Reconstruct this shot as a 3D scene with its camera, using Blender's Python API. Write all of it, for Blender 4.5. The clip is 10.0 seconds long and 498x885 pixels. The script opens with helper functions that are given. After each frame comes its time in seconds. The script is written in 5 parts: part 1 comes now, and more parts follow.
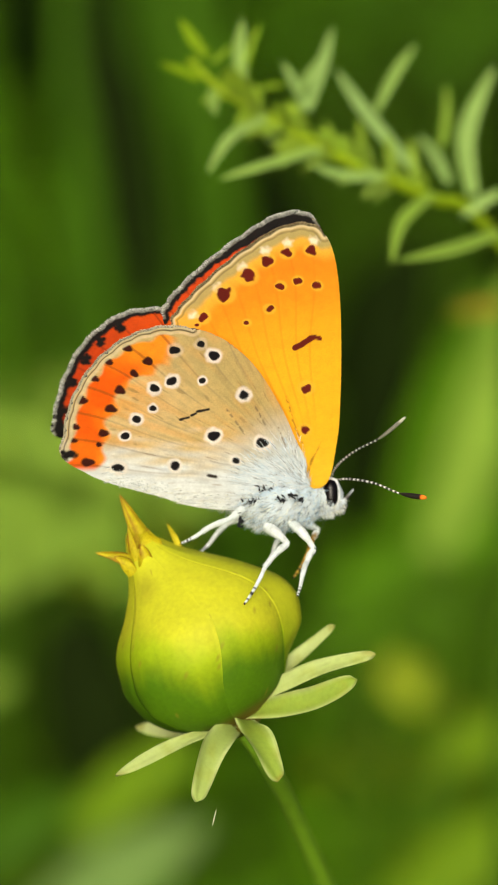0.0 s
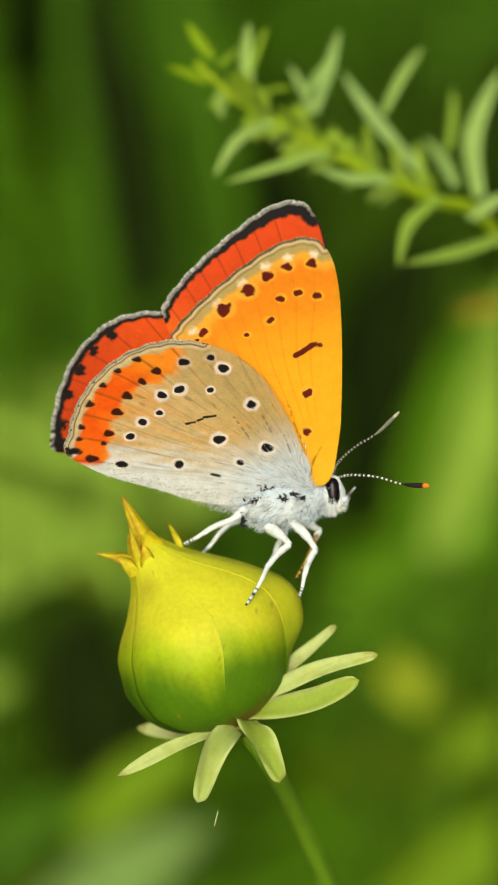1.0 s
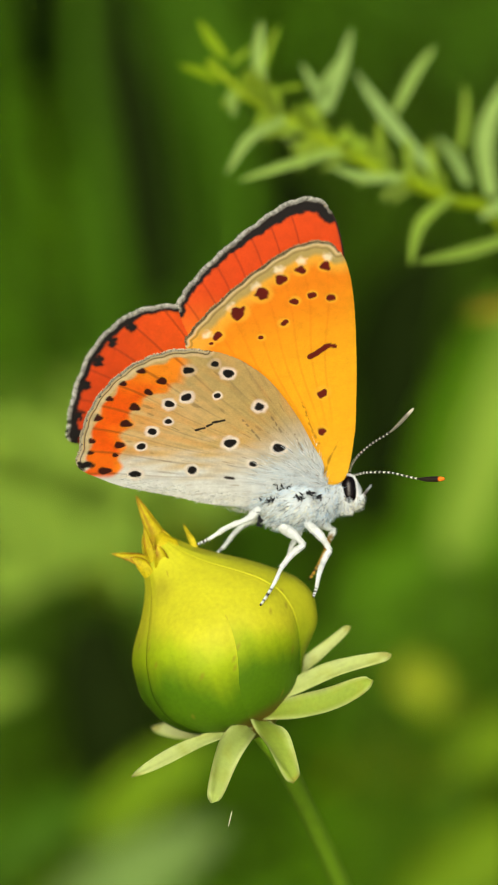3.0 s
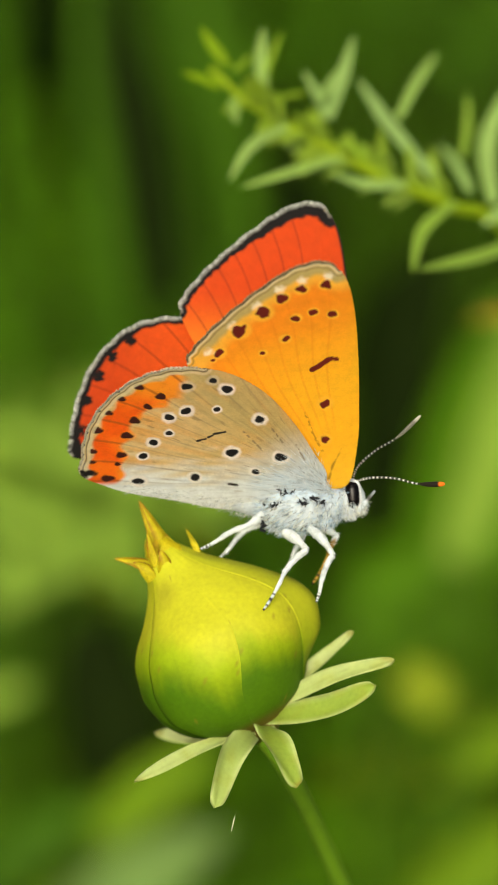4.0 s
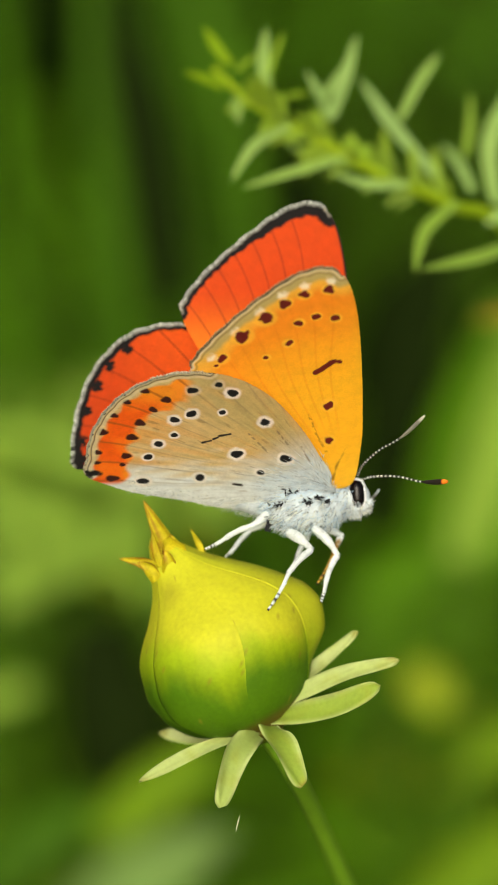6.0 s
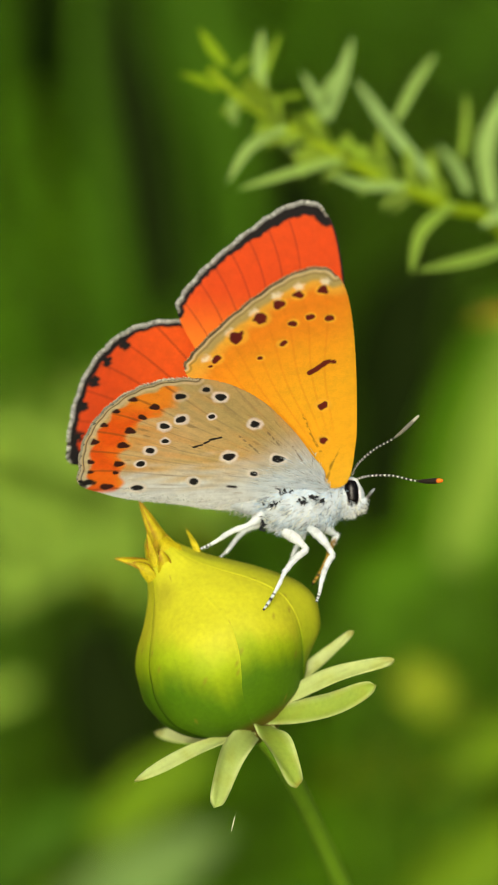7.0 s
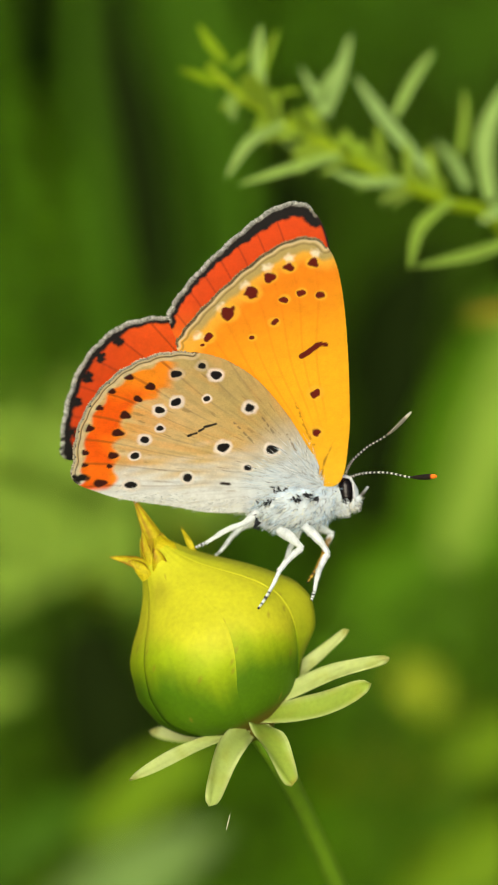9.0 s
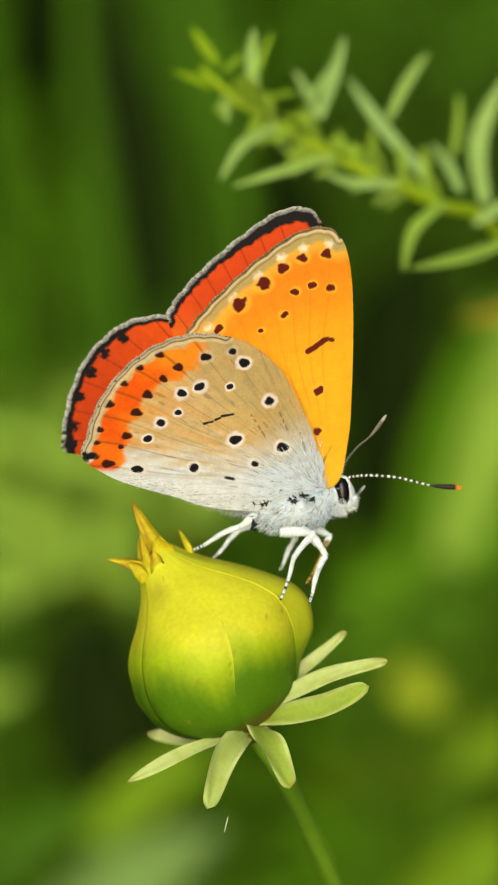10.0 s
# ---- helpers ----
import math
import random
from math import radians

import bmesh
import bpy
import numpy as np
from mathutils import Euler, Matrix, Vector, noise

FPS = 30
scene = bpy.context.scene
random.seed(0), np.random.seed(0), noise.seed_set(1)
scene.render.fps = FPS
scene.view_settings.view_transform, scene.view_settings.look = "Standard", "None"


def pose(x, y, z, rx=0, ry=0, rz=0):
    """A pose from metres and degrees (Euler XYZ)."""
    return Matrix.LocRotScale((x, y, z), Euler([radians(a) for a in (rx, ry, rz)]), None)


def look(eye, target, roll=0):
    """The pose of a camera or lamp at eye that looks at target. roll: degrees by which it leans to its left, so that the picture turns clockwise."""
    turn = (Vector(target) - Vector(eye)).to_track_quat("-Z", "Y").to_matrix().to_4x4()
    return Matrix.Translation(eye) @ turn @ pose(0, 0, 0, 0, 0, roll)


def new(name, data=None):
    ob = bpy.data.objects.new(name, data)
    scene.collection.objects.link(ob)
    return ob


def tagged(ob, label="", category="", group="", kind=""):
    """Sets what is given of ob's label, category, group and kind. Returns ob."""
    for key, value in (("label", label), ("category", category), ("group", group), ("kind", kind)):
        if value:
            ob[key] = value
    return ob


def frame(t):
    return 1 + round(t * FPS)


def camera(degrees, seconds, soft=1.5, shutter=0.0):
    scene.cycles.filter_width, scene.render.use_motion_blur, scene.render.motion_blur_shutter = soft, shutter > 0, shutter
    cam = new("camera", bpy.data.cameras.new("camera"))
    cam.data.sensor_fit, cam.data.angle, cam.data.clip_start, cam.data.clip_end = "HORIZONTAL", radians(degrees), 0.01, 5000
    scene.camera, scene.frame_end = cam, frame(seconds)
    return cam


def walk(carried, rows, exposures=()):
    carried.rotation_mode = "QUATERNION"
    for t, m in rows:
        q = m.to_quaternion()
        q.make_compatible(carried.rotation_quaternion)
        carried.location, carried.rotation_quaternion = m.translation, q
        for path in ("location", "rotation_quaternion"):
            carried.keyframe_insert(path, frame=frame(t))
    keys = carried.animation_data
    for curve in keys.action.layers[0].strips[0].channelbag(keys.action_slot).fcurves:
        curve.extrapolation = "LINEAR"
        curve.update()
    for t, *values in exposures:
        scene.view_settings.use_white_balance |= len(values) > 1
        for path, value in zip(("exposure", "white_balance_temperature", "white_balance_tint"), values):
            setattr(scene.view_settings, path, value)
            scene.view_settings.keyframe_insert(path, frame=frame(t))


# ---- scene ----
# A copper butterfly opens and closes its wings on a yellow flower bud, in front of out-of-focus meadow plants.
# Small things are laid out in millimetres in a frame that leans with the view: x right, y away, z up.
MM = 0.001
TILT = -14.0
FRAME = pose(0, 0, 0.40, TILT)
REACH = 252.6

# ---- camera ----
cam = camera(8.04, 10.0, soft=0.9)
cam.data.dof.use_dof = True
cam.data.dof.focus_distance = (REACH - 6.2) * MM
cam.data.dof.aperture_fstop = 40.0
cam.data.dof.aperture_blades = 0

# seconds, shift of the aim to the left and upwards in hundredths of a degree
AIM = [(0.0, 0, 0), (0.5, -1.35, -0.2), (1.0, 3.2, 1.2), (1.5, 5.4, -1.35), (2.0, 9.1, -2), (2.5, 19.5, -1.65),
       (4.0, 32.1, 9.55), (4.5, 32.7, 9.2), (5.0, 35.25, 7.95), (5.5, 41.65, 9.75), (7.0, 32.25, 9.4), (7.5, 29.9, 6),
       (8.0, 26.7, 4), (8.5, 24.9, 4), (9.0, 23.7, 7), (9.5, 21.3, 8.4), (10.0, 20.3, 10.75)]
EYE = FRAME @ Vector((0, -REACH * MM, 0))
walk(cam, [(t, pose(*EYE, 90 + TILT + up / 100, 0, left / 100)) for t, left, up in AIM], exposures=[(0.0, -0.03, 6700, 3), (10.0, -0.03, 6700, 3)])

# ---- world and light ----
world = bpy.data.worlds.new("world")
scene.world = world
world.use_nodes = True
wn = world.node_tree
sky = wn.nodes.new("ShaderNodeTexSky")
sky.sky_type = "NISHITA"
sky.sun_disc = False
sky.sun_elevation, sky.sun_rotation = radians(23), radians(186)
sky.dust_density, sky.air_density, sky.ozone_density = 6.0, 0.6, 0.4
wn.links.new(sky.outputs[0], wn.nodes["Background"].inputs[0])
wn.nodes["Background"].inputs[1].default_value = 0.125
sun = new("sun", bpy.data.lights.new("sun", "SUN"))
sun.data.energy, sun.data.angle, sun.data.color = 2.55, radians(34), (1.0, 0.95, 0.86)
sun.matrix_world = look((-0.25, -2.4, 1.44), (0, 0, 0.4))


# ---- materials ----
def tint(code):
    """Linear colour of a six-digit display code."""
    c = [int(code[i:i + 2], 16) / 255 for i in (0, 2, 4)]
    return tuple(v / 12.92 if v <= 0.04045 else ((v + 0.055) / 1.055) ** 2.4 for v in c)


def surface(name, colour=None, attribute=False, rough=0.5, grain=0.0, size=1.0, glow=0.0, through_light=0.0, bump=0.0,
            sheen=0.0, vary=0.0, coat=0.0, gloss=0.5, deepen=1.0):
    """A node material: colour or the mesh's own colours, mottled at two sizes (in metres), with relief and light passing through thin leaves."""
    mat = bpy.data.materials.new(name)
    mat.use_nodes = True
    nt = mat.node_tree
    bsdf = nt.nodes["Principled BSDF"]
    bsdf.inputs["Roughness"].default_value = rough
    bsdf.inputs["Coat Weight"].default_value = coat
    bsdf.inputs["Specular IOR Level"].default_value = gloss
    bsdf.inputs["Sheen Weight"].default_value = sheen
    pos = nt.nodes.new("ShaderNodeTexCoord")
    if attribute:
        src = nt.nodes.new("ShaderNodeAttribute")
        src.attribute_name = "paint"
        base = src.outputs["Color"]
    else:
        src = nt.nodes.new("ShaderNodeRGB")
        src.outputs[0].default_value = (*colour, 1)
        base = src.outputs[0]
    value = None
    if grain:
        shades = []
        for scale in (1 / size, 6 / size):
            n = nt.nodes.new("ShaderNodeTexNoise")
            n.inputs["Scale"].default_value = scale
            n.inputs["Detail"].default_value = 4
            nt.links.new(pos.outputs["Object"], n.inputs["Vector"])
            shades.append(n)
        add = nt.nodes.new("ShaderNodeMath")
        add.operation = "ADD"
        nt.links.new(shades[0].outputs[0], add.inputs[0])
        nt.links.new(shades[1].outputs[0], add.inputs[1])
        ramp = nt.nodes.new("ShaderNodeMapRange")
        ramp.inputs["From Min"].default_value, ramp.inputs["From Max"].default_value = 0.7, 1.3
        ramp.inputs["To Min"].default_value, ramp.inputs["To Max"].default_value = 1 - grain, 1 + grain
        nt.links.new(add.outputs[0], ramp.inputs[0])
        value = ramp.outputs[0]
        if bump:
            b = nt.nodes.new("ShaderNodeBump")
            b.inputs["Strength"].default_value = bump
            b.inputs["Distance"].default_value = size * 0.2
            nt.links.new(shades[1].outputs[0], b.inputs["Height"])
            nt.links.new(b.outputs[0], bsdf.inputs["Normal"])
    hsv = nt.nodes.new("ShaderNodeHueSaturation")
    nt.links.new(base, hsv.inputs["Color"])
    if value:
        nt.links.new(value, hsv.inputs["Value"])
    if vary:
        info = nt.nodes.new("ShaderNodeNewGeometry")
        m = nt.nodes.new("ShaderNodeMapRange")
        m.inputs["To Min"].default_value, m.inputs["To Max"].default_value = 0.5 - vary, 0.5 + vary
        nt.links.new(info.outputs["Random Per Island"], m.inputs[0])
        nt.links.new(m.outputs[0], hsv.inputs["Hue"])
    nt.links.new(hsv.outputs[0], bsdf.inputs["Base Color"])
    if through_light:
        tr = nt.nodes.new("ShaderNodeBsdfTranslucent")
        passed = nt.nodes.new("ShaderNodeGamma")
        passed.inputs["Gamma"].default_value = deepen
        nt.links.new(hsv.outputs[0], passed.inputs[0])
        nt.links.new(passed.outputs[0], tr.inputs[0])
        mix = nt.nodes.new("ShaderNodeMixShader")
        mix.inputs[0].default_value = through_light
        nt.links.new(bsdf.outputs[0], mix.inputs[1])
        nt.links.new(tr.outputs[0], mix.inputs[2])
        nt.links.new(mix.outputs[0], nt.nodes["Material Output"].inputs[0])
    return mat


M_WING = surface("wing_scales", attribute=True, rough=0.75, grain=0.08, size=0.0006, through_light=0.3, sheen=0.1, gloss=0.25)
M_WING_HIND = surface("hindwing_scales", attribute=True, rough=0.75, grain=0.10, size=0.0006, through_light=0.43, sheen=0.1, gloss=0.25, deepen=1.6)
M_FRINGE = surface("wing_fringe", attribute=True, rough=0.8, through_light=0.3, gloss=0.2)
M_FUR = surface("pale_fur", attribute=True, rough=0.85, grain=0.10, size=0.0008, bump=0.3, sheen=0.1, through_light=0.15, gloss=0.3)
M_EYE = surface("eye_black", tint("0b0607"), rough=0.26, grain=0.3, size=0.0003, gloss=0.22)
M_LEG = surface("leg_scales", attribute=True, rough=0.8, grain=0.22, size=0.0005, bump=0.5, gloss=0.2)
M_FEELER = surface("feeler", attribute=True, rough=0.6, gloss=0.3)
M_BUD = surface("bud_skin", attribute=True, rough=0.6, grain=0.10, size=0.0022, bump=0.06, through_light=0.16, gloss=0.2)
M_BRACT = surface("bract_skin", attribute=True, rough=0.55, grain=0.08, size=0.002, bump=0.08, through_light=0.28, gloss=0.35)
M_STEM = surface("stem_skin", tint("74a022"), rough=0.6, grain=0.15, size=0.003, through_light=0.05, gloss=0.25)
M_WITHER = surface("withered_petal", attribute=True, rough=0.65, grain=0.25, size=0.0007, through_light=0.25, gloss=0.3)
M_SPRIG = surface("sprig_leaf", attribute=True, rough=0.6, grain=0.12, size=0.003, through_light=0.25, gloss=0.3)
M_GRASS = surface("meadow_grass", tint("456c08"), rough=0.7, grain=0.25, size=0.03, through_light=0.35, vary=0.02, gloss=0.15)
M_LEAF_MID = surface("leaf_green", tint("547f08"), rough=0.7, grain=0.2, size=0.02, through_light=0.3, vary=0.02, gloss=0.15)
M_LEAF_PALE = surface("leaf_pale_green", tint("8aac3a"), rough=0.7, grain=0.2, size=0.02, through_light=0.3, vary=0.02, gloss=0.2)
M_LEAF_DULL = surface("leaf_dull_green", tint("6d8a44"), rough=0.7, grain=0.2, size=0.02, through_light=0.25, vary=0.02, gloss=0.2)
M_LEAF_OLIVE = surface("leaf_olive", tint("889c18"), rough=0.7, grain=0.2, size=0.02, through_light=0.3, vary=0.02, gloss=0.15)
M_LEAF_YELLOW = surface("leaf_yellow_green", tint("a6b82a"), rough=0.7, grain=0.2, size=0.02, through_light=0.3, vary=0.02, gloss=0.15)
M_LEAF_MOSS = surface("leaf_moss_green", tint("6c8c12"), rough=0.7, grain=0.2, size=0.02, through_light=0.3, vary=0.02, gloss=0.15)
# near-black green: the shade between plants is put into this leaf colour
M_LEAF_SHADE = surface("leaf_dark_green", tint("182307"), rough=0.8, grain=0.25, size=0.03, through_light=0.12, vary=0.02, gloss=0.03)
M_LEAF_STRAW = surface("leaf_straw", tint("9a8a26"), rough=0.7, grain=0.2, size=0.02, through_light=0.3, vary=0.02, gloss=0.15)
M_STALK = surface("stalk_dark", tint("3c5c06"), rough=0.7, grain=0.2, size=0.01, gloss=0.15)
M_SOIL = surface("soil", tint("363f16"), rough=0.95, grain=0.4, size=0.05, bump=0.5, gloss=0.1)


# ---- mesh helpers ----
def part(name, verts, faces, material, parent=None, label="", colours=None, smooth=True):
    """Links one mesh object, under a thing or a part. Vertices in millimetres."""
    me = bpy.data.meshes.new(name)
    me.from_pydata([(v[0] * MM, v[1] * MM, v[2] * MM) for v in verts], [], faces)
    if colours is not None:
        layer = me.color_attributes.new("paint", "FLOAT_COLOR", "POINT")
        layer.data.foreach_set("color", np.concatenate([np.asarray(colours, float), np.ones((len(verts), 1))], 1).astype(np.float32).ravel())
    me.polygons.foreach_set("use_smooth", [smooth] * len(me.polygons))
    me.materials.append(material)
    me.update()
    ob = new(name, me)
    if parent:
        ob.parent = parent
    if label:
        tagged(ob, label)
    return ob


def thing(name, m, label, category, group="", kind=""):
    ob = new(name)
    ob.empty_display_size = 0.002
    ob.matrix_world = m
    return tagged(ob, label, category, group, kind)


def spline(points, n, closed=False):
    """Catmull-Rom through the points, n samples."""
    p = np.array(points, float)
    k = len(p)
    out = []
    for i in range(n):
        s = i / n * k if closed else i / (n - 1) * (k - 1)
        j = min(int(s), k - 1 if closed else k - 2)
        u = s - j
        idx = [(j + d) % k for d in (-1, 0, 1, 2)] if closed else [min(max(j + d, 0), k - 1) for d in (-1, 0, 1, 2)]
        a, b, c, d = p[idx]
        out.append(0.5 * (2 * b + (c - a) * u + (2 * a - 5 * b + 4 * c - d) * u * u + (3 * b - a - 3 * c + d) * u ** 3))
    return np.array(out)


def frames_along(path):
    """Two unit vectors across the path at each of its points."""
    d = np.gradient(path, axis=0)
    d /= np.linalg.norm(d, axis=1)[:, None] + 1e-9
    side = np.cross(d, (0.13, -1.0, 0.21))
    side /= np.linalg.norm(side, axis=1)[:, None] + 1e-9
    return side, np.cross(side, d)


def tube(path, radii, sides=10):
    """Vertices and faces of a round limb along the path, closed at both ends; also how far along each vertex lies."""
    path = np.array(path, float)
    n = len(path)
    radii = np.interp(np.linspace(0, 1, n), np.linspace(0, 1, len(radii)), radii)
    a, b = frames_along(path)
    verts, along, faces = [], [], []
    for i in range(n):
        for k in range(sides):
            w = 2 * math.pi * k / sides
            verts.append(path[i] + radii[i] * (math.cos(w) * a[i] + math.sin(w) * b[i]))
            along.append(i / (n - 1))
    for i in range(n - 1):
        for k in range(sides):
            q = (k + 1) % sides
            faces.append((i * sides + k, i * sides + q, (i + 1) * sides + q, (i + 1) * sides + k))
    verts += [path[0], path[-1]]
    along += [0, 1]
    for k in range(sides):
        q = (k + 1) % sides
        faces.append((len(verts) - 2, q, k))
        faces.append((len(verts) - 1, (n - 1) * sides + k, (n - 1) * sides + q))
    return verts, faces, np.array(along)


def blade(path, half, face=(0, -1, 0), thick=0.15, hollow=0.25, across=6, tip=1.6, root=0.35, edge=0.0, blunt=1.0):
    """A leaf along the path: half its greatest width, the side that it turns to the viewer, hollow along its midrib, closed and thick."""
    path = np.array(path, float)
    n = len(path)
    d = np.gradient(path, axis=0)
    d /= np.linalg.norm(d, axis=1)[:, None] + 1e-9
    side = np.cross(d, face)
    side /= np.linalg.norm(side, axis=1)[:, None] + 1e-9
    up = np.cross(side, d)
    verts, faces, where = [], [], []
    for sheet in (0, 1):
        for i in range(n):
            s = i / (n - 1)
            w = half * (root + (1 - root) * math.sin(min(1, s / 0.55) * math.pi / 2)) * max(0.0, 1 - max(0, (s - 0.45) / 0.55) ** tip) ** blunt + 0.02 * half
            for k in range(across + 1):
                c = 2 * k / across - 1
                wave = edge * half * math.sin(9 * s + 2 * c) * abs(c)
                rim = 1 - abs(c) ** 4
                verts.append(path[i] + side[i] * w * c + up[i] * (hollow * w * c * c - hollow * w * 0.4 + wave + (0.5 - sheet) * thick * rim))
                where.append((s, c))
    m = across + 1
    for sheet in (0, 1):
        o = sheet * n * m
        for i in range(n - 1):
            for k in range(across):
                q = (o + i * m + k, o + i * m + k + 1, o + (i + 1) * m + k + 1, o + (i + 1) * m + k)
                faces.append(q if sheet else q[::-1])
    o = n * m
    for i in range(n - 1):
        for k in (0, across):
            q = (i * m + k, (i + 1) * m + k, o + (i + 1) * m + k, o + i * m + k)
            faces.append(q if k else q[::-1])
    return verts, faces, np.array(where)


def mix(a, b, w):
    w = np.clip(np.asarray(w, float), 0, 1)[..., None]
    return np.asarray(a) * (1 - w) + np.asarray(b) * w


def ramp01(x, lo, hi):
    t = np.clip((np.asarray(x, float) - lo) / (hi - lo), 0, 1)
    return t * t * (3 - 2 * t)


def speckle(p, scale, seed=0.0):
    return np.array([noise.noise(Vector((q[0] * scale + seed, q[1] * scale, seed * 1.7))) for q in p])


# ---- ground ----
def build_ground():
    n = 90
    r = np.concatenate([np.linspace(-1.6, 1.6, n - 20), ])
    xs = np.concatenate([[-3000, -400, -60, -12, -4], r, [4, 12, 60, 400, 3000]])
    verts = []
    for y in xs:
        for x in xs:
            h = 0.02 * noise.noise(Vector((x * 3, y * 3, 0))) + 0.006 * noise.noise(Vector((x * 15, y * 15, 3))) if abs(x) < 5 and abs(y) < 5 else 0
            verts.append((x * 1000, y * 1000, h * 1000))
    k = len(xs)
    faces = [(i * k + j, i * k + j + 1, (i + 1) * k + j + 1, (i + 1) * k + j) for i in range(k - 1) for j in range(k - 1)]
    tagged(part("ground", verts, faces, M_SOIL), "mossy green-brown meadow soil under the plants", "ground", kind="structure")


build_ground()


# ---- meadow behind ----
def scatter_blades(name, count, spread, height, width, material, label, seed, lean=0.35, category="grass", ragged=False):
    """Grass blades in one object: spread is x from, x to, y from, y to (metres); height and width in millimetres."""
    rnd = random.Random(seed)
    verts, faces = [], []
    for _ in range(count):
        x, y = rnd.uniform(*spread[:2]) * 1000, rnd.uniform(*spread[2:]) * 1000
        if ragged:
            u, v = (2 * (k / 1000 - a) / (b - a) - 1 for k, a, b in ((x, *spread[:2]), (y, *spread[2:])))
            if math.hypot(u, v) > rnd.uniform(0.25, 1.0) + 0.15 * noise.noise(Vector((x * 0.002, y * 0.002, 4))):
                continue
        h, w, turn = rnd.uniform(*height), rnd.uniform(*width) / 2, rnd.uniform(0, 6.283)
        bend = rnd.uniform(0.05, lean) * h
        cx, cy = math.cos(turn), math.sin(turn)
        o, seg = len(verts), 6
        for i in range(seg + 1):
            s = i / seg
            ww = w * (1 - s ** 2.2) + 0.1
            px, py, pz = x + cx * bend * s * s, y + cy * bend * s * s, h * (s - 0.12 * s * s) - 15
            for c in (-1, 0, 1):
                verts.append((px - cy * ww * c + cx * 0.25 * ww * abs(c), py + cx * ww * c + cy * 0.25 * ww * abs(c), pz))
        for i in range(seg):
            for c in range(2):
                a = o + i * 3 + c
                faces.append((a, a + 1, a + 4, a + 3))
    return tagged(part(name, verts, faces, material), label, category, kind="stuff")


def scatter_leaves(name, count, box, size, material, label, seed, category="bush"):
    """A thicket of folded leaves in one object, filling the box (metres) with uneven density, on thin stalks from the ground."""
    rnd = random.Random(seed)
    verts, faces = [], []
    made = 0
    while made < count:
        x, y, z = (rnd.uniform(*box[i:i + 2]) for i in (0, 2, 4))
        lump = noise.noise(Vector((x * 4, y * 4, z * 4 + seed)))
        top = box[5] * (0.78 + 0.22 * noise.noise(Vector((x * 3, y * 3, seed))))
        edge = 0.35 * noise.noise(Vector((x * 1.3, 7.0, seed))) + 0.25 * x * x
        if lump < -0.15 + 0.2 * rnd.random() or z > top or not box[2] < y - edge * 0.5 < box[3] - 0.5 * abs(edge) - 0.12 * x * x:
            continue
        made += 1
        l = rnd.uniform(*size)
        m = Matrix.Translation((x * 1000, y * 1000, z * 1000)) @ Euler((rnd.uniform(-0.9, 0.9), rnd.uniform(-0.6, 0.6), rnd.uniform(0, 6.28))).to_matrix().to_4x4()
        o = len(verts)
        for s, w in ((0, 0.05), (0.3, 0.3), (0.65, 0.24), (1, 0.02)):
            for c in (-1, 0, 1):
                verts.append(tuple(m @ Vector((c * w * l, s * l, 0.12 * l * abs(c) - 0.25 * l * s * s))))
        for i in range(3):
            for c in range(2):
                a = o + i * 3 + c
                faces.append((a, a + 1, a + 4, a + 3))
        if made % 6 == 0:
            o = len(verts)
            for s in range(4):
                zz = z * 1000 * (1 - s / 3) - (12 if s == 3 else 0)
                for dx, dy in ((-1.2, 0.7), (1.2, 0.7), (0, -1.3)):
                    verts.append((x * 1000 + dx + 8 * math.sin(s + x * 9), y * 1000 + dy, zz))
            for s in range(3):
                for c in range(3):
                    d = (c + 1) % 3
                    faces.append((o + s * 3 + c, o + s * 3 + d, o + s * 3 + 3 + d, o + s * 3 + 3 + c))
    return tagged(part(name, verts, faces, material), label, category, kind="stuff")


# the thicket's depth of shade is in its leaf colour
scatter_leaves("thicket", 9000, (-1.9, 1.9, 1.05, 2.5, 0.02, 0.95), (45, 95), M_LEAF_SHADE, "dense thicket behind the meadow, its shade painted into near-black green leaves", 5)
scatter_blades("low_grass", 32000, (-4.5, 4.5, -4.0, 4.6), (60, 160), (5, 9), M_GRASS, "short green meadow grass thinning out over the ground", 18, ragged=True)
scatter_blades("meadow_grass", 11000, (-1.8, 1.8, 0.3, 1.75), (90, 260), (4, 9), M_GRASS, "loose green meadow grass under the thicket", 8, ragged=True)


# ---- single out-of-focus plants: stalks from the ground with leaves laid along two points of the leaning frame ----
def to_world(p):
    return FRAME @ (Vector(p) * MM)


def weed(name, label, category, material, leaves, thick=0.5):
    """A plant rooted under its first leaf. Leaves: root, tip (millimetres in the leaning frame), half width."""
    roots = [np.array(to_world(a)) * 1000 for a, b, w in leaves]
    base = np.mean(roots, 0)
    base[2] = 0
    ob = thing(name, Matrix.Translation(base * MM), label, category)
    for (a, b, w), root in zip(leaves, roots):
        tip = np.array(to_world(b)) * 1000
        bow = np.array((0, -0.06, 0.05)) * np.linalg.norm(tip - root)
        path = spline([root - base, (root + tip) / 2 + bow - base, tip - base], 14)
        v, f, _ = blade(path, w, face=(0.1, -1, 0.25), thick=thick, hollow=0.2, across=6, root=0.45)
        part("leaf", v, f, material, ob)
        mid = (root - base) * (0.4, 0.4, 0.45)
        v, f, _ = tube(spline([(mid[0] * 0.2, mid[1] * 0.2, -12), mid, root - base], 10), (1.8, 1.4, 1.0), 8)
        part("stalk", v, f, M_STALK, ob)
    return ob


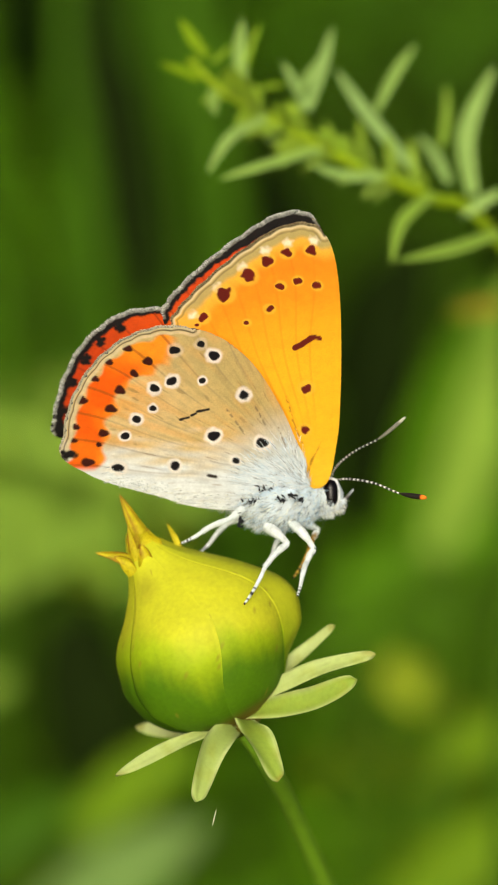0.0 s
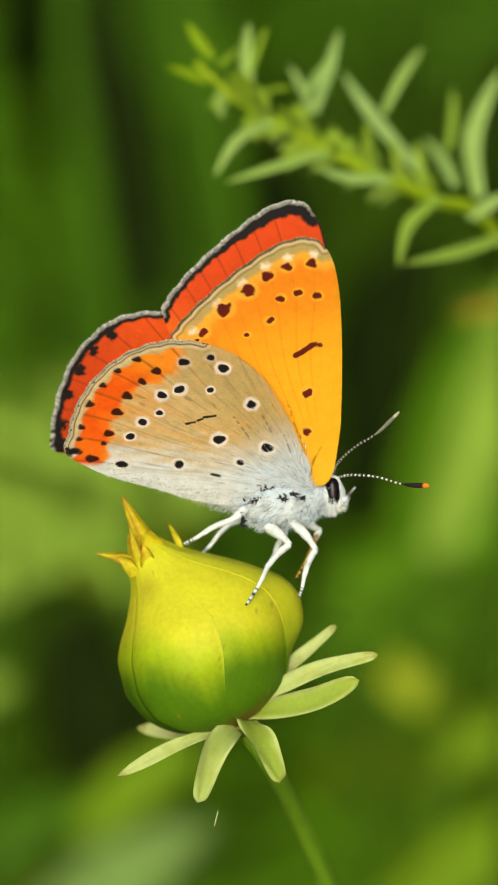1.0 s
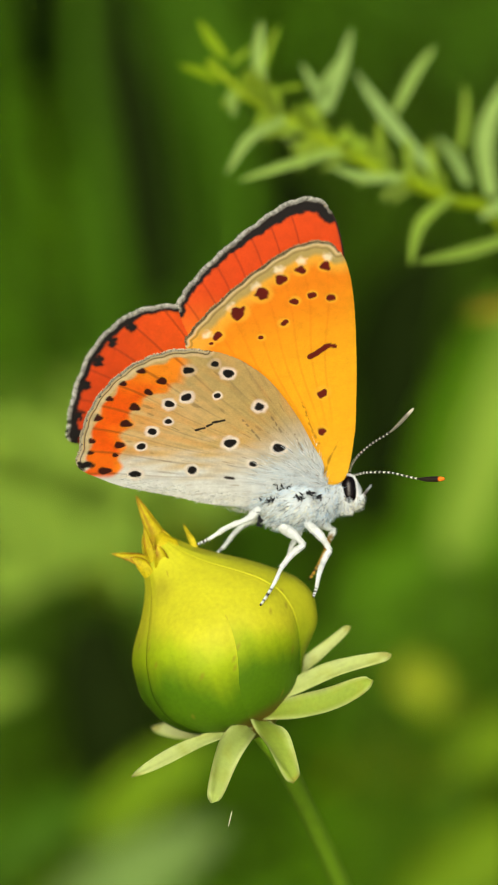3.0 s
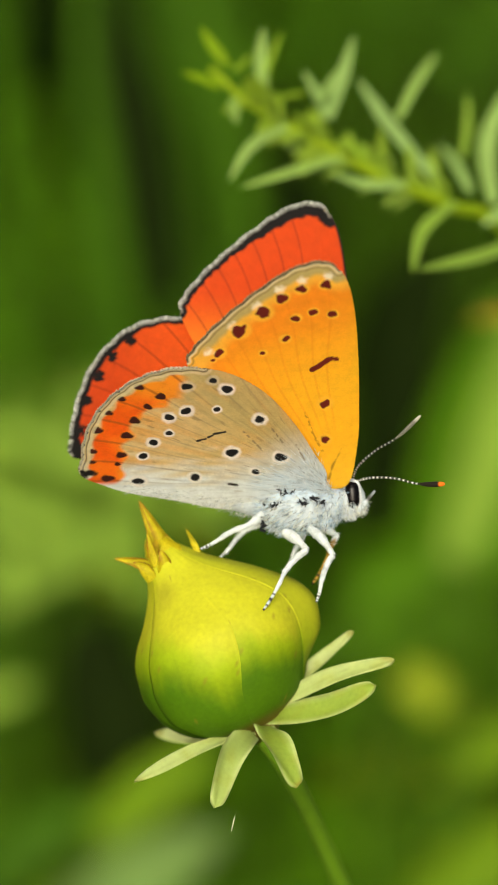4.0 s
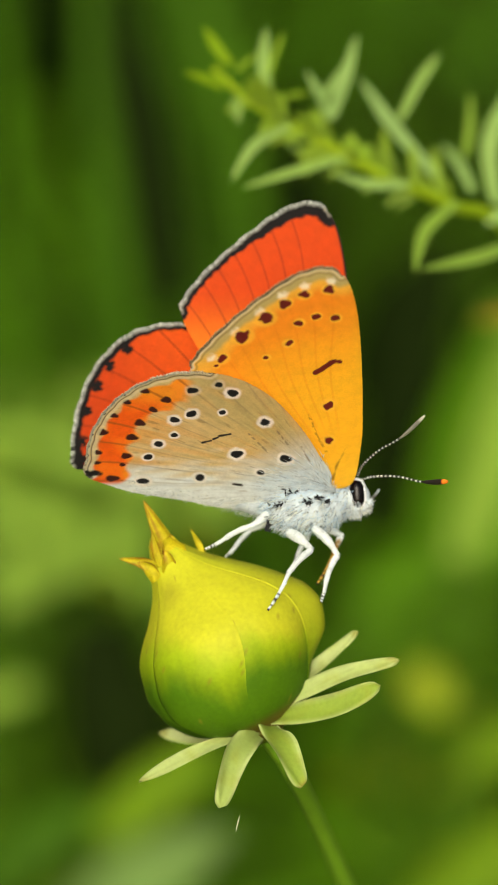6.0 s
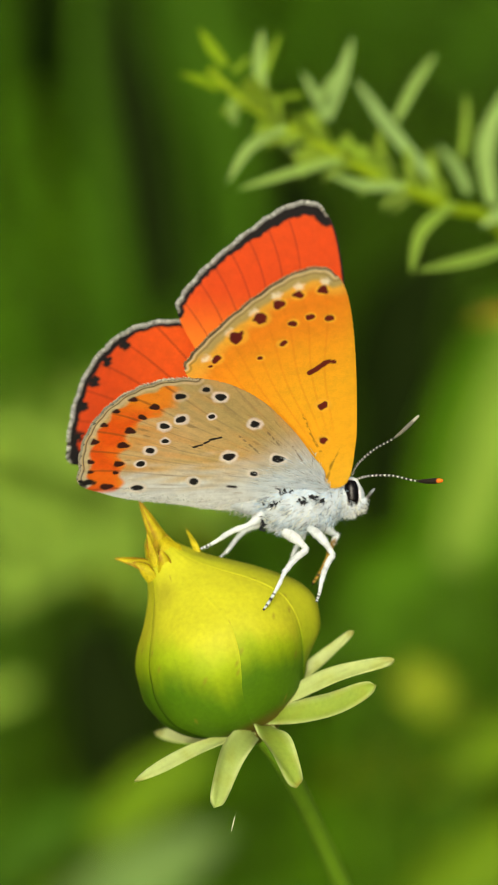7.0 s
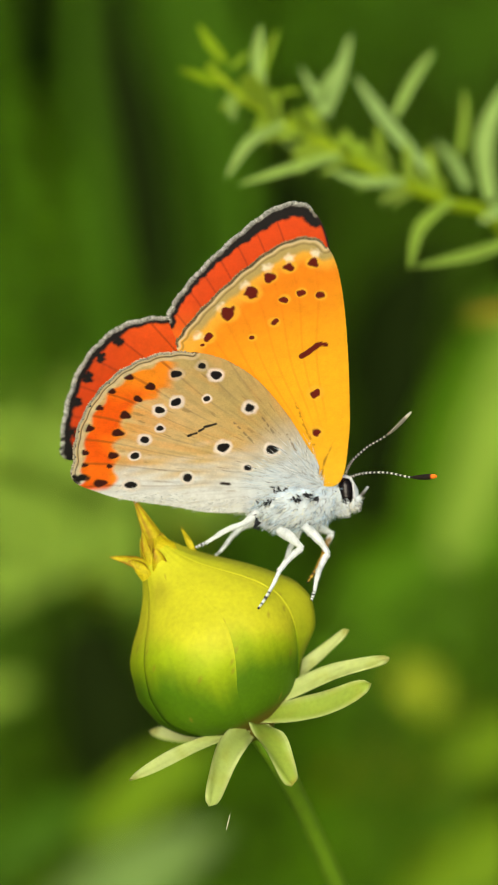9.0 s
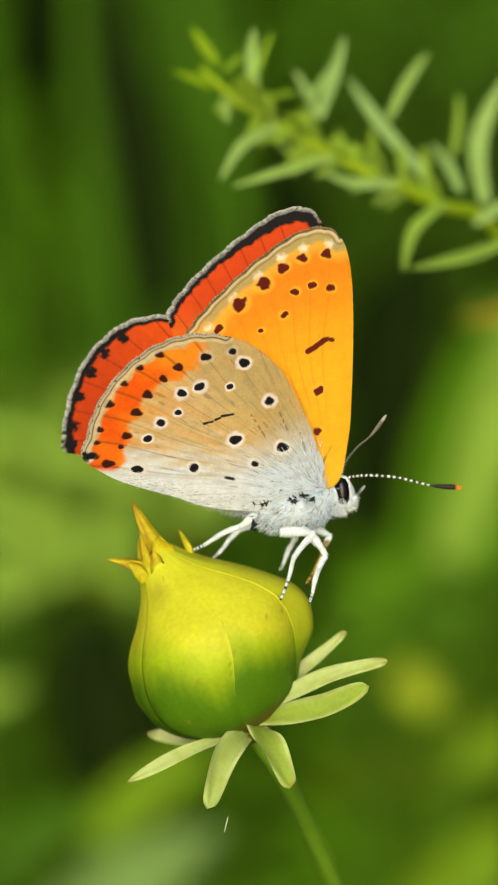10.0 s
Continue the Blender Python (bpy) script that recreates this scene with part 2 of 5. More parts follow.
def tuft(label, material, low, high, spread, count, half, seed):
    """A tuft of long narrow blades round the line from low to high (in view); each blade is a part."""
    rnd = random.Random(seed)
    low_w, high_w = np.array(to_world(low)) * 1000, np.array(to_world(high)) * 1000
    slope = (high_w - low_w) / (high_w[2] - low_w[2])
    foot = low_w - slope * low_w[2] * np.array((0.5, 0.5, 1))
    ob = thing("grass_tuft", Matrix.Translation((foot[0] * MM, foot[1] * MM, 0)), label, "grass", group="tufts of tall grass")
    o = np.array((foot[0], foot[1], 0))
    for _ in range(count):
        off = np.array((rnd.gauss(0, spread), rnd.uniform(-60, 90), 0))
        end = high_w + off + np.array((rnd.gauss(0, spread * 0.6), 0, rnd.uniform(-10, 60)))
        path = spline([foot - o + off * 0.3 + (0, 0, -10), low_w - o + off * 0.8, end - o, end - o + (high_w - low_w) * 0.3 + (rnd.uniform(-25, 25), 12, 0)], 18)
        v, f, _ = blade(path, half * rnd.uniform(0.6, 1.3), face=(rnd.uniform(-0.6, 0.6), -1, 0.1), thick=0.4, hollow=0.3, across=4, root=0.7, tip=2.5)
        part("leaf_blade", v, f, material, ob)


TALL = "tuft of tall green grass blades rising from the ground"
tuft(TALL, M_GRASS, (-49, 520, 2.99), (-59, 520, 104), 8.4, 3, 2.5, 1)
tuft(TALL, M_GRASS, (-38, 530, 7.75), (-48, 530, 105.5), 5, 1, 2.5, 2)
tuft(TALL, M_GRASS, (-12, 560, 16), (-26, 560, 109.5), 7.7, 8, 2.49, 3)
tuft(TALL, M_GRASS, (-62, 520, 10.2), (-73, 520, 104), 8.4, 6, 2.5, 4)
tuft(TALL, M_GRASS, (-33.52, 800, 27.27), (-38.07, 800, 141.48), 10.2, 4, 2.3, 5)

def herb(name, label, material, centre, wide, high, count, size, seed):
    """A bushy low plant: many small leaves on fine stalks round a centre, each leaf a part."""
    rnd = random.Random(seed)
    mid = np.array(to_world(centre)) * 1000
    ob = thing(name, Matrix.Translation((mid[0] * MM, mid[1] * MM, 0)), label, "plant")
    o = np.array((mid[0], mid[1], 0))
    for _ in range(count):
        q = mid - o + (rnd.gauss(0, wide), rnd.uniform(-40, 60), rnd.gauss(0, high))
        q[2] = max(q[2], 15)
        w, l = rnd.uniform(0, 6.28), size * rnd.uniform(0.6, 1.4)
        d = np.array((math.cos(w), rnd.uniform(-0.5, 0.3), math.sin(w) * 0.8 + 0.2))
        d /= np.linalg.norm(d)
        path = spline([q, q + d * l * 0.5 + (0, 0, 0.08 * l), q + d * l], 8)
        v, f, _ = blade(path, l * rnd.uniform(0.16, 0.26), face=(rnd.uniform(-0.4, 0.4), -1, rnd.uniform(-0.2, 0.5)), thick=0.3, hollow=0.25, across=4, root=0.3)
        part("leaf", v, f, material, ob)
        v, f, _ = tube(spline([(q[0] * 0.15, q[1] * 0.15, -10), (q[0] * 0.6, q[1] * 0.6, q[2] * 0.5), q], 8), (1.2, 0.8, 0.5), 5)
        part("stalk", v, f, M_STALK, ob)


herb("meadow_herb", "bushy herb with dark green leaves", M_GRASS, (36.93, 800, 126.7), 23.86, 7.39, 80, 14.77, 41)
herb("meadow_herb", "bushy herb with pale green leaves", M_LEAF_PALE, (-40.72, 460, -10.94), 13.37, 5.47, 72, 12.15, 42)
herb("meadow_herb", "bushy herb with yellow-green leaves", M_LEAF_YELLOW, (-39.65, 500, -13.82), 10.81, 6.61, 36, 10.81, 43)
herb("meadow_herb", "low herb with moss-green leaves", M_LEAF_MOSS, (-44.71, 480, -80.96), 10.27, 6.04, 46, 9.67, 44)
herb("meadow_herb", "low herb with fresh green leaves", M_LEAF_MID, (38.67, 480, -74.31), 15.71, 10.27, 84, 14.5, 45)
herb("meadow_herb", "low herb with olive-green leaves", M_LEAF_OLIVE, (49.22, 460, -79), 5.47, 4.25, 24, 12.15, 52)
herb("meadow_herb", "low herb with a few yellow-green leaves", M_LEAF_YELLOW, (35.14, 470, -50.9), 4.85, 2.73, 42, 5.45, 46)
herb("meadow_herb", "low herb with fresh green leaves", M_LEAF_MID, (4.83, 480, -84.58), 15.71, 5.44, 56, 13.29, 47)
herb("meadow_herb", "tall herb with fresh green leaves", M_LEAF_MID, (-61.7, 760, 49.13), 9.14, 17.14, 36, 14.85, 48)
herb("meadow_herb", "bushy herb with pale green leaves", M_LEAF_PALE, (51.09, 420, 2.46), 5.54, 9.85, 9, 14.77, 49)
herb("meadow_herb", "bushy herb with bright green leaves", M_LEAF_MID, (48.92, 440, -17.12), 6.12, 8.56, 36, 13.45, 50)
herb("meadow_herb", "low herb with fresh green leaves", M_LEAF_MID, (32.62, 480, -40.48), 10.27, 3.62, 34, 10.87, 51)

herb("meadow_herb", "low herb with olive-green leaves", M_LEAF_OLIVE, (43, 480, -68), 10, 12, 60, 14, 53)
weed("broad_leaf_plant", "bright green broad-leaved meadow plant", "plant", M_LEAF_MID, [
    ((28.5, 430, -26), (48, 430, 30), 8.5), ((39.06, 400, -21.7), (62.79, 420, 20.93), 8.06), ((17.24, 420, -27.7), (59.71, 420, -12.93), 5.54), ((16.51, 440, -37.3), (59.32, 440, -22.63), 8.56)])
weed("pale_leaf_plant", "pale green leaf on a slender stalk", "plant", M_LEAF_PALE, [
    ((34.1, 400, -21.08), (59, 400, 44), 6.5)])
weed("pale_herb", "pale green slender leaves of a low herb", "plant", M_LEAF_PALE, [
    ((-21.55, 420, -6.77), (-56.02, 420, 4.31), 3.08), ((-13.75, 520, -17.93), (-52, 520, -9.56), 3.59), ((-57.67, 430, -10.43), (-34.97, 430, -19.02), 3.07), ((-22.01, 440, -11.62), (-56.26, 440, -33.02), 4.89), ((-56.63, 420, -49.25), (-44.32, 420, -44.94), 3.08)])
weed("low_leaf_plant", "fresh green broad leaves low in the meadow", "plant", M_LEAF_MID, [
    ((20.12, 450, -79.85), (57.91, 450, -68.88), 7.31), ((13.41, 450, -93.88), (51.2, 450, -82.29), 6.71), ((28.56, 460, -64.42), (58.95, 460, -57.73), 4.86)])
weed("moss_leaf_plant", "deep moss-green broad leaf low in the meadow", "plant", M_GRASS, [
    ((-58, 430, -84), (-32, 430, -68), 7.5)])
weed("olive_leaf_plant", "olive-green broad leaf low in the meadow", "plant", M_LEAF_MOSS, [
    ((-31, 385, -70), (-9, 385, -53), 5.5)])
weed("olive_leaf_plant", "olive-green broad leaves low in the meadow", "plant", M_LEAF_MOSS, [
    ((26, 410, -88), (60, 410, -66), 7.5), ((36, 410, -60), (60, 410, -47), 5)])
weed("yellow_leaf_plant", "yellow-green leaf of a low plant", "plant", M_LEAF_YELLOW, [
    ((25.15, 430, -43.56), (39.27, 430, -52.15), 3.99), ((57.91, 450, -74.37), (40.23, 450, -85.34), 4.27)])
weed("brown_tipped_plant", "yellowing narrow leaf at the edge of the thicket", "plant", M_LEAF_STRAW, [((29.87, 150, 15.3), (22.59, 150, 14.57), 0.8)])
weed("grey_green_plant", "soft grey-green leaves low in the meadow", "plant", M_LEAF_DULL, [
    ((-38, 380, -86), (-7, 380, -68), 7), ((-33.24, 420, -81.26), (-18.47, 420, -74.49), 3.69)])
# added leaves that stand in for dark gaps between the plants
weed("dark_leaf_plant", "near-black leaves standing in for shaded gaps between brighter plants", "plant", M_LEAF_SHADE, [
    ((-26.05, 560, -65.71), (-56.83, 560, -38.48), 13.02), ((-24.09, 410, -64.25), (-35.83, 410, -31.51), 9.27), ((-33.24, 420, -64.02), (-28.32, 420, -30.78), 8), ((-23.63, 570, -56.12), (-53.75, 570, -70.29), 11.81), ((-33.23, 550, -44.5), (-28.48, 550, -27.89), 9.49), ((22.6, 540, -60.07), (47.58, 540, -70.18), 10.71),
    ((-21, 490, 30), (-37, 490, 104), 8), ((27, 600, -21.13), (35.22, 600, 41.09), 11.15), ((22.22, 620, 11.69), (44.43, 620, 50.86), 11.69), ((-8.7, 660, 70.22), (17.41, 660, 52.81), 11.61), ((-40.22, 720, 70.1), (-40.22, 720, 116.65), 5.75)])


# ---- sprig of narrow leaves behind the butterfly ----
def build_sprig():
    ob = thing("leafy_sprig", FRAME, "green sprig with narrow pointed leaves, slightly out of focus", "sprig")
    stem = spline([(-4.89, 36, 31.21), (-1.87, 36, 28.45), (1.33, 36, 26.58), (4.53, 36.5, 24.95), (8.24, 37.5, 22.94), (12, 39, 21.43), (15.36, 41, 20.18), (19.33, 44, 18.81), (27.72, 50, 8.58)], 40)
    foot = np.array((FRAME.inverted() @ Vector((0.085, 0.10, -0.01)))) / MM
    stem = np.concatenate([stem, spline([stem[-1], stem[-1] * 0.55 + foot * 0.45 + (12, 4, 8), foot], 26)[1:]])
    v, f, along = tube(stem, (0.25, 0.4, 0.5, 0.55, 0.8, 1.1), 10)
    part("stem", v, f, M_SPRIG, ob, "yellow-green stem", mix(tint("94b00c"), tint("7c9a14"), along))
    young, old = tint("7c9c0a"), tint("86a45c")
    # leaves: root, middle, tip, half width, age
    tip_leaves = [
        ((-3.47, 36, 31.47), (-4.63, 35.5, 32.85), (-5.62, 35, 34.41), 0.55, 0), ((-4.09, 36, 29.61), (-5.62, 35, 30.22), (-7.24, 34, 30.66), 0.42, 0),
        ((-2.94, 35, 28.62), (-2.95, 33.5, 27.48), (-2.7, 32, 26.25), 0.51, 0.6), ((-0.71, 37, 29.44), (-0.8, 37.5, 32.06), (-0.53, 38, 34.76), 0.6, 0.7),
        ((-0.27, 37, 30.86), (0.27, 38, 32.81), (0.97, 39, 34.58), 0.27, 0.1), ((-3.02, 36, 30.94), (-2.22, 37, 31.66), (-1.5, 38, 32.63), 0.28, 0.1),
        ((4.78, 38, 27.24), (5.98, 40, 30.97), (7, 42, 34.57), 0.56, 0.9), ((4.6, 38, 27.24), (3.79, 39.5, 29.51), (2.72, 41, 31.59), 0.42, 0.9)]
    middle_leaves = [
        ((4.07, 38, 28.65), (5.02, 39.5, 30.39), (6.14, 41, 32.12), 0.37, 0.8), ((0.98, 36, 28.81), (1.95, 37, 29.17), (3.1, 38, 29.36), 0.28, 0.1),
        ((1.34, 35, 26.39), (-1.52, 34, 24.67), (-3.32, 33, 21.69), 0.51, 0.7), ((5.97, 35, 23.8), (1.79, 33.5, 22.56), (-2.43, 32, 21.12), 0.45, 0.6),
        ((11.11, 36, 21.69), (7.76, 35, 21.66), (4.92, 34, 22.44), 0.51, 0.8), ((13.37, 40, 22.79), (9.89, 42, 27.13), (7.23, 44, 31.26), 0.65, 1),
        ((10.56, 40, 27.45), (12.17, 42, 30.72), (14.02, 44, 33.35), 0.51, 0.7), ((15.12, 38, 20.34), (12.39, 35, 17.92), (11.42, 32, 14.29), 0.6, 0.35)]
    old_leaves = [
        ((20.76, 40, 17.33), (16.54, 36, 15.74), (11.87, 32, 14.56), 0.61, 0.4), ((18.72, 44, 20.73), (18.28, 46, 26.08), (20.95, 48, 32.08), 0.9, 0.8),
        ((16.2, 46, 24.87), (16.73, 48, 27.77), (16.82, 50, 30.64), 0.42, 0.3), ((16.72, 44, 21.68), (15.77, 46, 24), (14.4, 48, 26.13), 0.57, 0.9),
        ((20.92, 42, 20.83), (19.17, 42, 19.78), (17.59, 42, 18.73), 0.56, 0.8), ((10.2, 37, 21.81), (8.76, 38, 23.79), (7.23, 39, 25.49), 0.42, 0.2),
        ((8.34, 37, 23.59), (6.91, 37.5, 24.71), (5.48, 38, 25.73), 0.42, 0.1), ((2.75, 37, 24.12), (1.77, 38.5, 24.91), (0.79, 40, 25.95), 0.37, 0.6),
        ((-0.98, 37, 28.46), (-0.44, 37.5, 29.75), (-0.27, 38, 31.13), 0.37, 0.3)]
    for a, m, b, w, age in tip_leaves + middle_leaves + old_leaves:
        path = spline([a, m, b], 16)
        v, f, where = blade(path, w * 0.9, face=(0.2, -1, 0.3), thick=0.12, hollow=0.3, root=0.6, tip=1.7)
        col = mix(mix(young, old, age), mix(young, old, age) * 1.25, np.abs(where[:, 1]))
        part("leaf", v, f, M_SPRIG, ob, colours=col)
    rnd = random.Random(31)
    for i in range(60):
        s = rnd.uniform(0.14, 0.8)
        a = stem[int(s * 36)]
        w = rnd.uniform(0, 6.28)
        l = rnd.uniform(2.0, 4.2) * (0.7 + 0.5 * s)
        d = np.array((-0.45, 0, 0.22)) + np.array((math.cos(w) * 0.35, -math.sin(w) * 0.8, math.cos(w) * 0.75))
        d /= np.linalg.norm(d)
        path = spline([a, a + d * l * 0.55 + (0, 0, 0.1 * l), a + d * l], 10)
        v, f, where = blade(path, rnd.uniform(0.28, 0.5), face=(0.3, -1, 0.4), thick=0.1, hollow=0.3, root=0.7, across=4)
        tone = mix(tint("84a210"), old, 0.1 + 0.6 * s * rnd.random())
        part("leaf", v, f, M_SPRIG, ob, colours=np.tile(tone, (len(v), 1)))
    return ob


SPRIG = build_sprig()


# ---- flower bud ----
BUD_BASE = np.array((-0.7, 1.5, -19.8))
BUD_TIP = np.array((-7.9, 0.5, -7.0))
BUD_AXIS = BUD_TIP - BUD_BASE
BUD_LONG = float(np.linalg.norm(BUD_AXIS))
BUD_AXIS = BUD_AXIS / BUD_LONG
BUD_RIGHT = np.cross((0, 1, 0), BUD_AXIS)
BUD_RIGHT = BUD_RIGHT / np.linalg.norm(BUD_RIGHT)
BUD_AWAY = np.cross(BUD_AXIS, BUD_RIGHT)


def soft_table(at, radii):
    """Radii along the bud at even steps, with the bends smoothed."""
    raw = np.interp(np.linspace(-0.06, 1.06, 113), at, radii)
    return np.convolve(raw, np.hanning(13) / np.hanning(13).sum(), "same")[6:107]


SLIM = soft_table((0, 0.05, 0.12, 0.22, 0.38, 0.54, 0.62, 0.69, 0.80, 0.90, 1.0), (1.6, 3.4, 4.8, 5.8, 6.25, 5.6, 4.7, 3.6, 2.3, 1.6, 0.9))
FULL = soft_table((0, 0.05, 0.12, 0.20, 0.32, 0.42, 0.52, 0.62, 0.70, 0.82, 0.90, 1.0), (1.8, 4.0, 5.0, 5.7, 6.6, 7.0, 7.05, 6.35, 5.3, 3.2, 2.0, 0.9))


def bud_point(s, w, out=0.0):
    """On the bud: s from base to tip, w the angle about its axis (0 right, 90 away from the viewer)."""
    lean = (1 + math.cos(w)) / 2
    slim, full = (np.interp(s, np.linspace(0, 1, 101), table) for table in (SLIM, FULL))
    r = slim + (full - slim) * lean + out
    return BUD_BASE + BUD_AXIS * (s * BUD_LONG) + r * (math.cos(w) * BUD_RIGHT + math.sin(w) * BUD_AWAY)


def build_bud():
    ob = thing("flower_bud", FRAME, "plump yellow-green flower bud on a thin stem with spreading bracts", "flower")
    green, lime, yellow = tint("50780c"), tint("98b016"), tint("c2c42a")
    # inner core that closes the gaps
    v, f = [], []
    for i in range(25):
        for k in range(40):
            v.append(bud_point(i / 24, k / 40 * 2 * math.pi, -0.45))
    for i in range(24):
        for k in range(40):
            f.append((i * 40 + k, i * 40 + (k + 1) % 40, i * 40 + 40 + (k + 1) % 40, i * 40 + 40 + k))
    part("core", v, f, M_BUD, ob, colours=np.tile(lime, (len(v), 1)))
    # sepals: left and right edge angles from base to tip, height of the layer, how loose the upper part stands
    left_of_front, right_of_front = (-140, -151, -149, -140, -136, -142), (-95, -88, -79, -71, -72, -76)
    right_edge = (-18, -22, -26, -28, -35, -48)
    sepals = [(left_of_front, right_of_front, 0.27, 0.0),
              ([a - 18 for a in right_of_front], right_edge, 0.14, 0.12),
              ([a - 20 for a in right_edge], (32, 30, 30, 30, 20, 0), -0.08, 1.25),
              ((-212, -212, -212, -210, -206, -200), [a + 18 for a in left_of_front], 0.1, 0.0),
              ((15, 12, 12, 10, 5, -10), (75, 78, 78, 75, 65, 50), 0.1, 0.1), ((55, 55, 55, 55, 50, 40), (118, 120, 120, 116, 110, 100), -0.05, 0.0),
              ((100, 98, 98, 100, 102, 90), (162, 165, 165, 164, 164, 160), 0.2, 0.0)]
    for j, (left, right, over, loose) in enumerate(sepals):
        verts, faces, cols = [], [], []
        n, m = 48, 28
        levels = np.array((0, 0.15, 0.35, 0.52, 0.72, 0.97))
        soft_at = lambda s, side: float(np.mean([np.interp(s + d, levels, side) for d in np.linspace(-0.13, 0.13, 9)]))
        for sheet in (0, 1):
            for i in range(n + 1):
                s = i / n * 0.97
                lo, hi = (radians(soft_at(s, side)) for side in (left, right))
                for k in range(m + 1):
                    c = 2 * k / m - 1
                    w = lo + (hi - lo) * k / m
                    dent = 0.05 * noise.noise(Vector((s * 5, c * 1.5, j * 3.0))) + 0.02 * math.sin(c * 11 + j)
                    lip = 0.015 * ramp01(c, 0.75, 1.0) * ramp01(s, 0.2, 0.5)
                    tuck = 0.0 if j == 0 else 0.34 * (1 - ramp01(c, -1.0, -0.3))
                    out = over * (1 - 0.4 * ramp01(c, 0.2, 1) * (1 - ramp01(s, 0.15, 0.45))) - tuck + dent + lip - 0.06 * c - (0.03 * ramp01(c, 0.7, 1.0) + 0.17 * (1 - ramp01(c, -1.0, -0.75)) if j == 0 else 0.0) - 0.2 * sheet * (1 - 0.8 * abs(c) ** 8) + loose * ramp01(s, 0.14, 0.28) * (1 - ramp01(s, 0.36, 0.66)) * ramp01(c, -0.6, 0.2)
                    verts.append(bud_point(s, w, out))
                    z = verts[-1][2] + 0.5 * math.sin(3 * c + j) + 0.7 * noise.noise(Vector((s * 3, c * 2, j))) - 0.10 * math.sin(c * 23 + 3 * noise.noise(Vector((c * 3, s * 4, j))))
                    early = ramp01(c, -0.95, -0.05) if j == 1 else 0.0
                    # the bud's own green to yellow by height, with shade below painted in
                    tone_z = (-17.9 + 2.4 * early, -15.6 + 1.8 * early, -12.9 + 0.9 * early)
                    col = mix(mix(green, lime, ramp01(z, tone_z[0], tone_z[1] + 0.6)), yellow, ramp01(z, tone_z[1], tone_z[2]))
                    if j == 2:
                        col = mix(col, tint("86a016"), 0.15 + 0.6 * (1 - ramp01(z, -14.5, -10.5)))
                    col = mix(col, tint("c4c824"), (0.6 if j == 1 else 0.0) * ramp01(c, 0.93, 1.0) * ramp01(s, 0.3, 0.5))
                    col = mix(col, tint("7a5a28"), 0.7 * (1 - ramp01(s, 0.02, 0.08)))
                    if j == 0:
                        col = mix(col, tint("8f8a22"), 0.6 * ramp01(0.16 - math.hypot((s - 0.8) * 1.6, (w + 1.95) * 0.35), 0.0, 0.16))
                    if noise.noise(Vector((w * 60, s * 70, j))) > 0.62:
                        col = mix(col, tint("8a7a2a"), 0.6)
                    cols.append(col)
        q = m + 1
        for sheet in (0, 1):
            o = sheet * (n + 1) * q
            for i in range(n):
                for k in range(m):
                    face = (o + i * q + k, o + i * q + k + 1, o + (i + 1) * q + k + 1, o + (i + 1) * q + k)
                    faces.append(face[::-1] if sheet else face)
        o = (n + 1) * q
        for i in range(n):
            for k in (0, m):
                faces.append((i * q + k, i * q + q + k, o + i * q + q + k, o + i * q + k))
        part("sepal", verts, faces, M_BUD, ob, colours=np.array(cols).reshape(-1, 3))
    # withered petal tips at the mouth
    for root, mid, end, w in (((-7.0, 0.2, -8.6), (-7.9, -0.2, -6.3), (-9.22, -0.5, -3.71), 1.25), ((-7.9, -0.5, -8.62), (-9.3, -1, -8.13), (-10.94, -1, -7.83), 0.75),
                              ((-6.7, 0, -8.2), (-7.15, -0.5, -6.9), (-7.3, -0.8, -6.15), 1.5), ((-4.98, 1, -7.47), (-5.38, 1, -6.67), (-5.89, 0.6, -5.69), 0.4),
                              ((-7.9, -1, -8.4), (-8.3, -1.3, -7.2), (-8.6, -1.5, -5.8), 0.55), ((-8.2, -1.0, -9.4), (-8.8, -1.3, -8.5), (-9.6, -1.2, -8.1), 0.8),
                              ((-7.3, -1.0, -9.2), (-7.4, -1.35, -8.0), (-7.7, -1.2, -7.2), 0.9)):
        v, f, where = blade(spline([root, mid, end], 12), w * 0.56, thick=0.12, hollow=0.6, edge=0.3, root=0.9, tip=1.1)
        streaks = speckle(np.stack([where[:, 1] * 2.2, where[:, 0] * 0.9], 1), 1.0, w * 9)
        rust = ramp01(streaks, 0.0, 0.35) * (0.2 if w < 0.5 else 0.65) * ramp01(where[:, 0], 0.3, 0.6)
        rust = np.maximum(rust, 0.8 * ramp01(np.abs(where[:, 1]), 0.6, 0.95) * ramp01(streaks, -0.1, 0.15) * ramp01(where[:, 0], 0.15, 0.4))
        col = mix(tint("c4b81c"), tint("8a4212"), rust + 0.6 * ramp01(where[:, 0], 0.78, 1))
        part("petal_tip", v, f, M_WITHER, ob, "withered orange-yellow petal tip", col)
    top = BUD_BASE + BUD_AXIS * BUD_LONG
    path = spline([top - BUD_AXIS * 2.6, top - BUD_AXIS * 1.3 + (0.1, 0, 0), top, top + BUD_AXIS * 0.7 + (0.35, 0, 0.1)], 16)
    v, f, along = tube(path, (2.0, 1.75, 1.25, 0.85, 0.3), 26)
    v = [np.array(q) + 0.2 * np.array(noise.noise_vector(Vector(q) * 1.3)) for q in v]
    col = mix(tint("ccc01e"), tint("a8701c"), 0.5 * ramp01(speckle(np.array(v)[:, ::2], 1.4, 5.5), 0.1, 0.5) * ramp01(along, 0.2, 0.6))
    part("neck", v, f, M_WITHER, ob, "crumpled yellow mouth of the bud with brown stains", col)
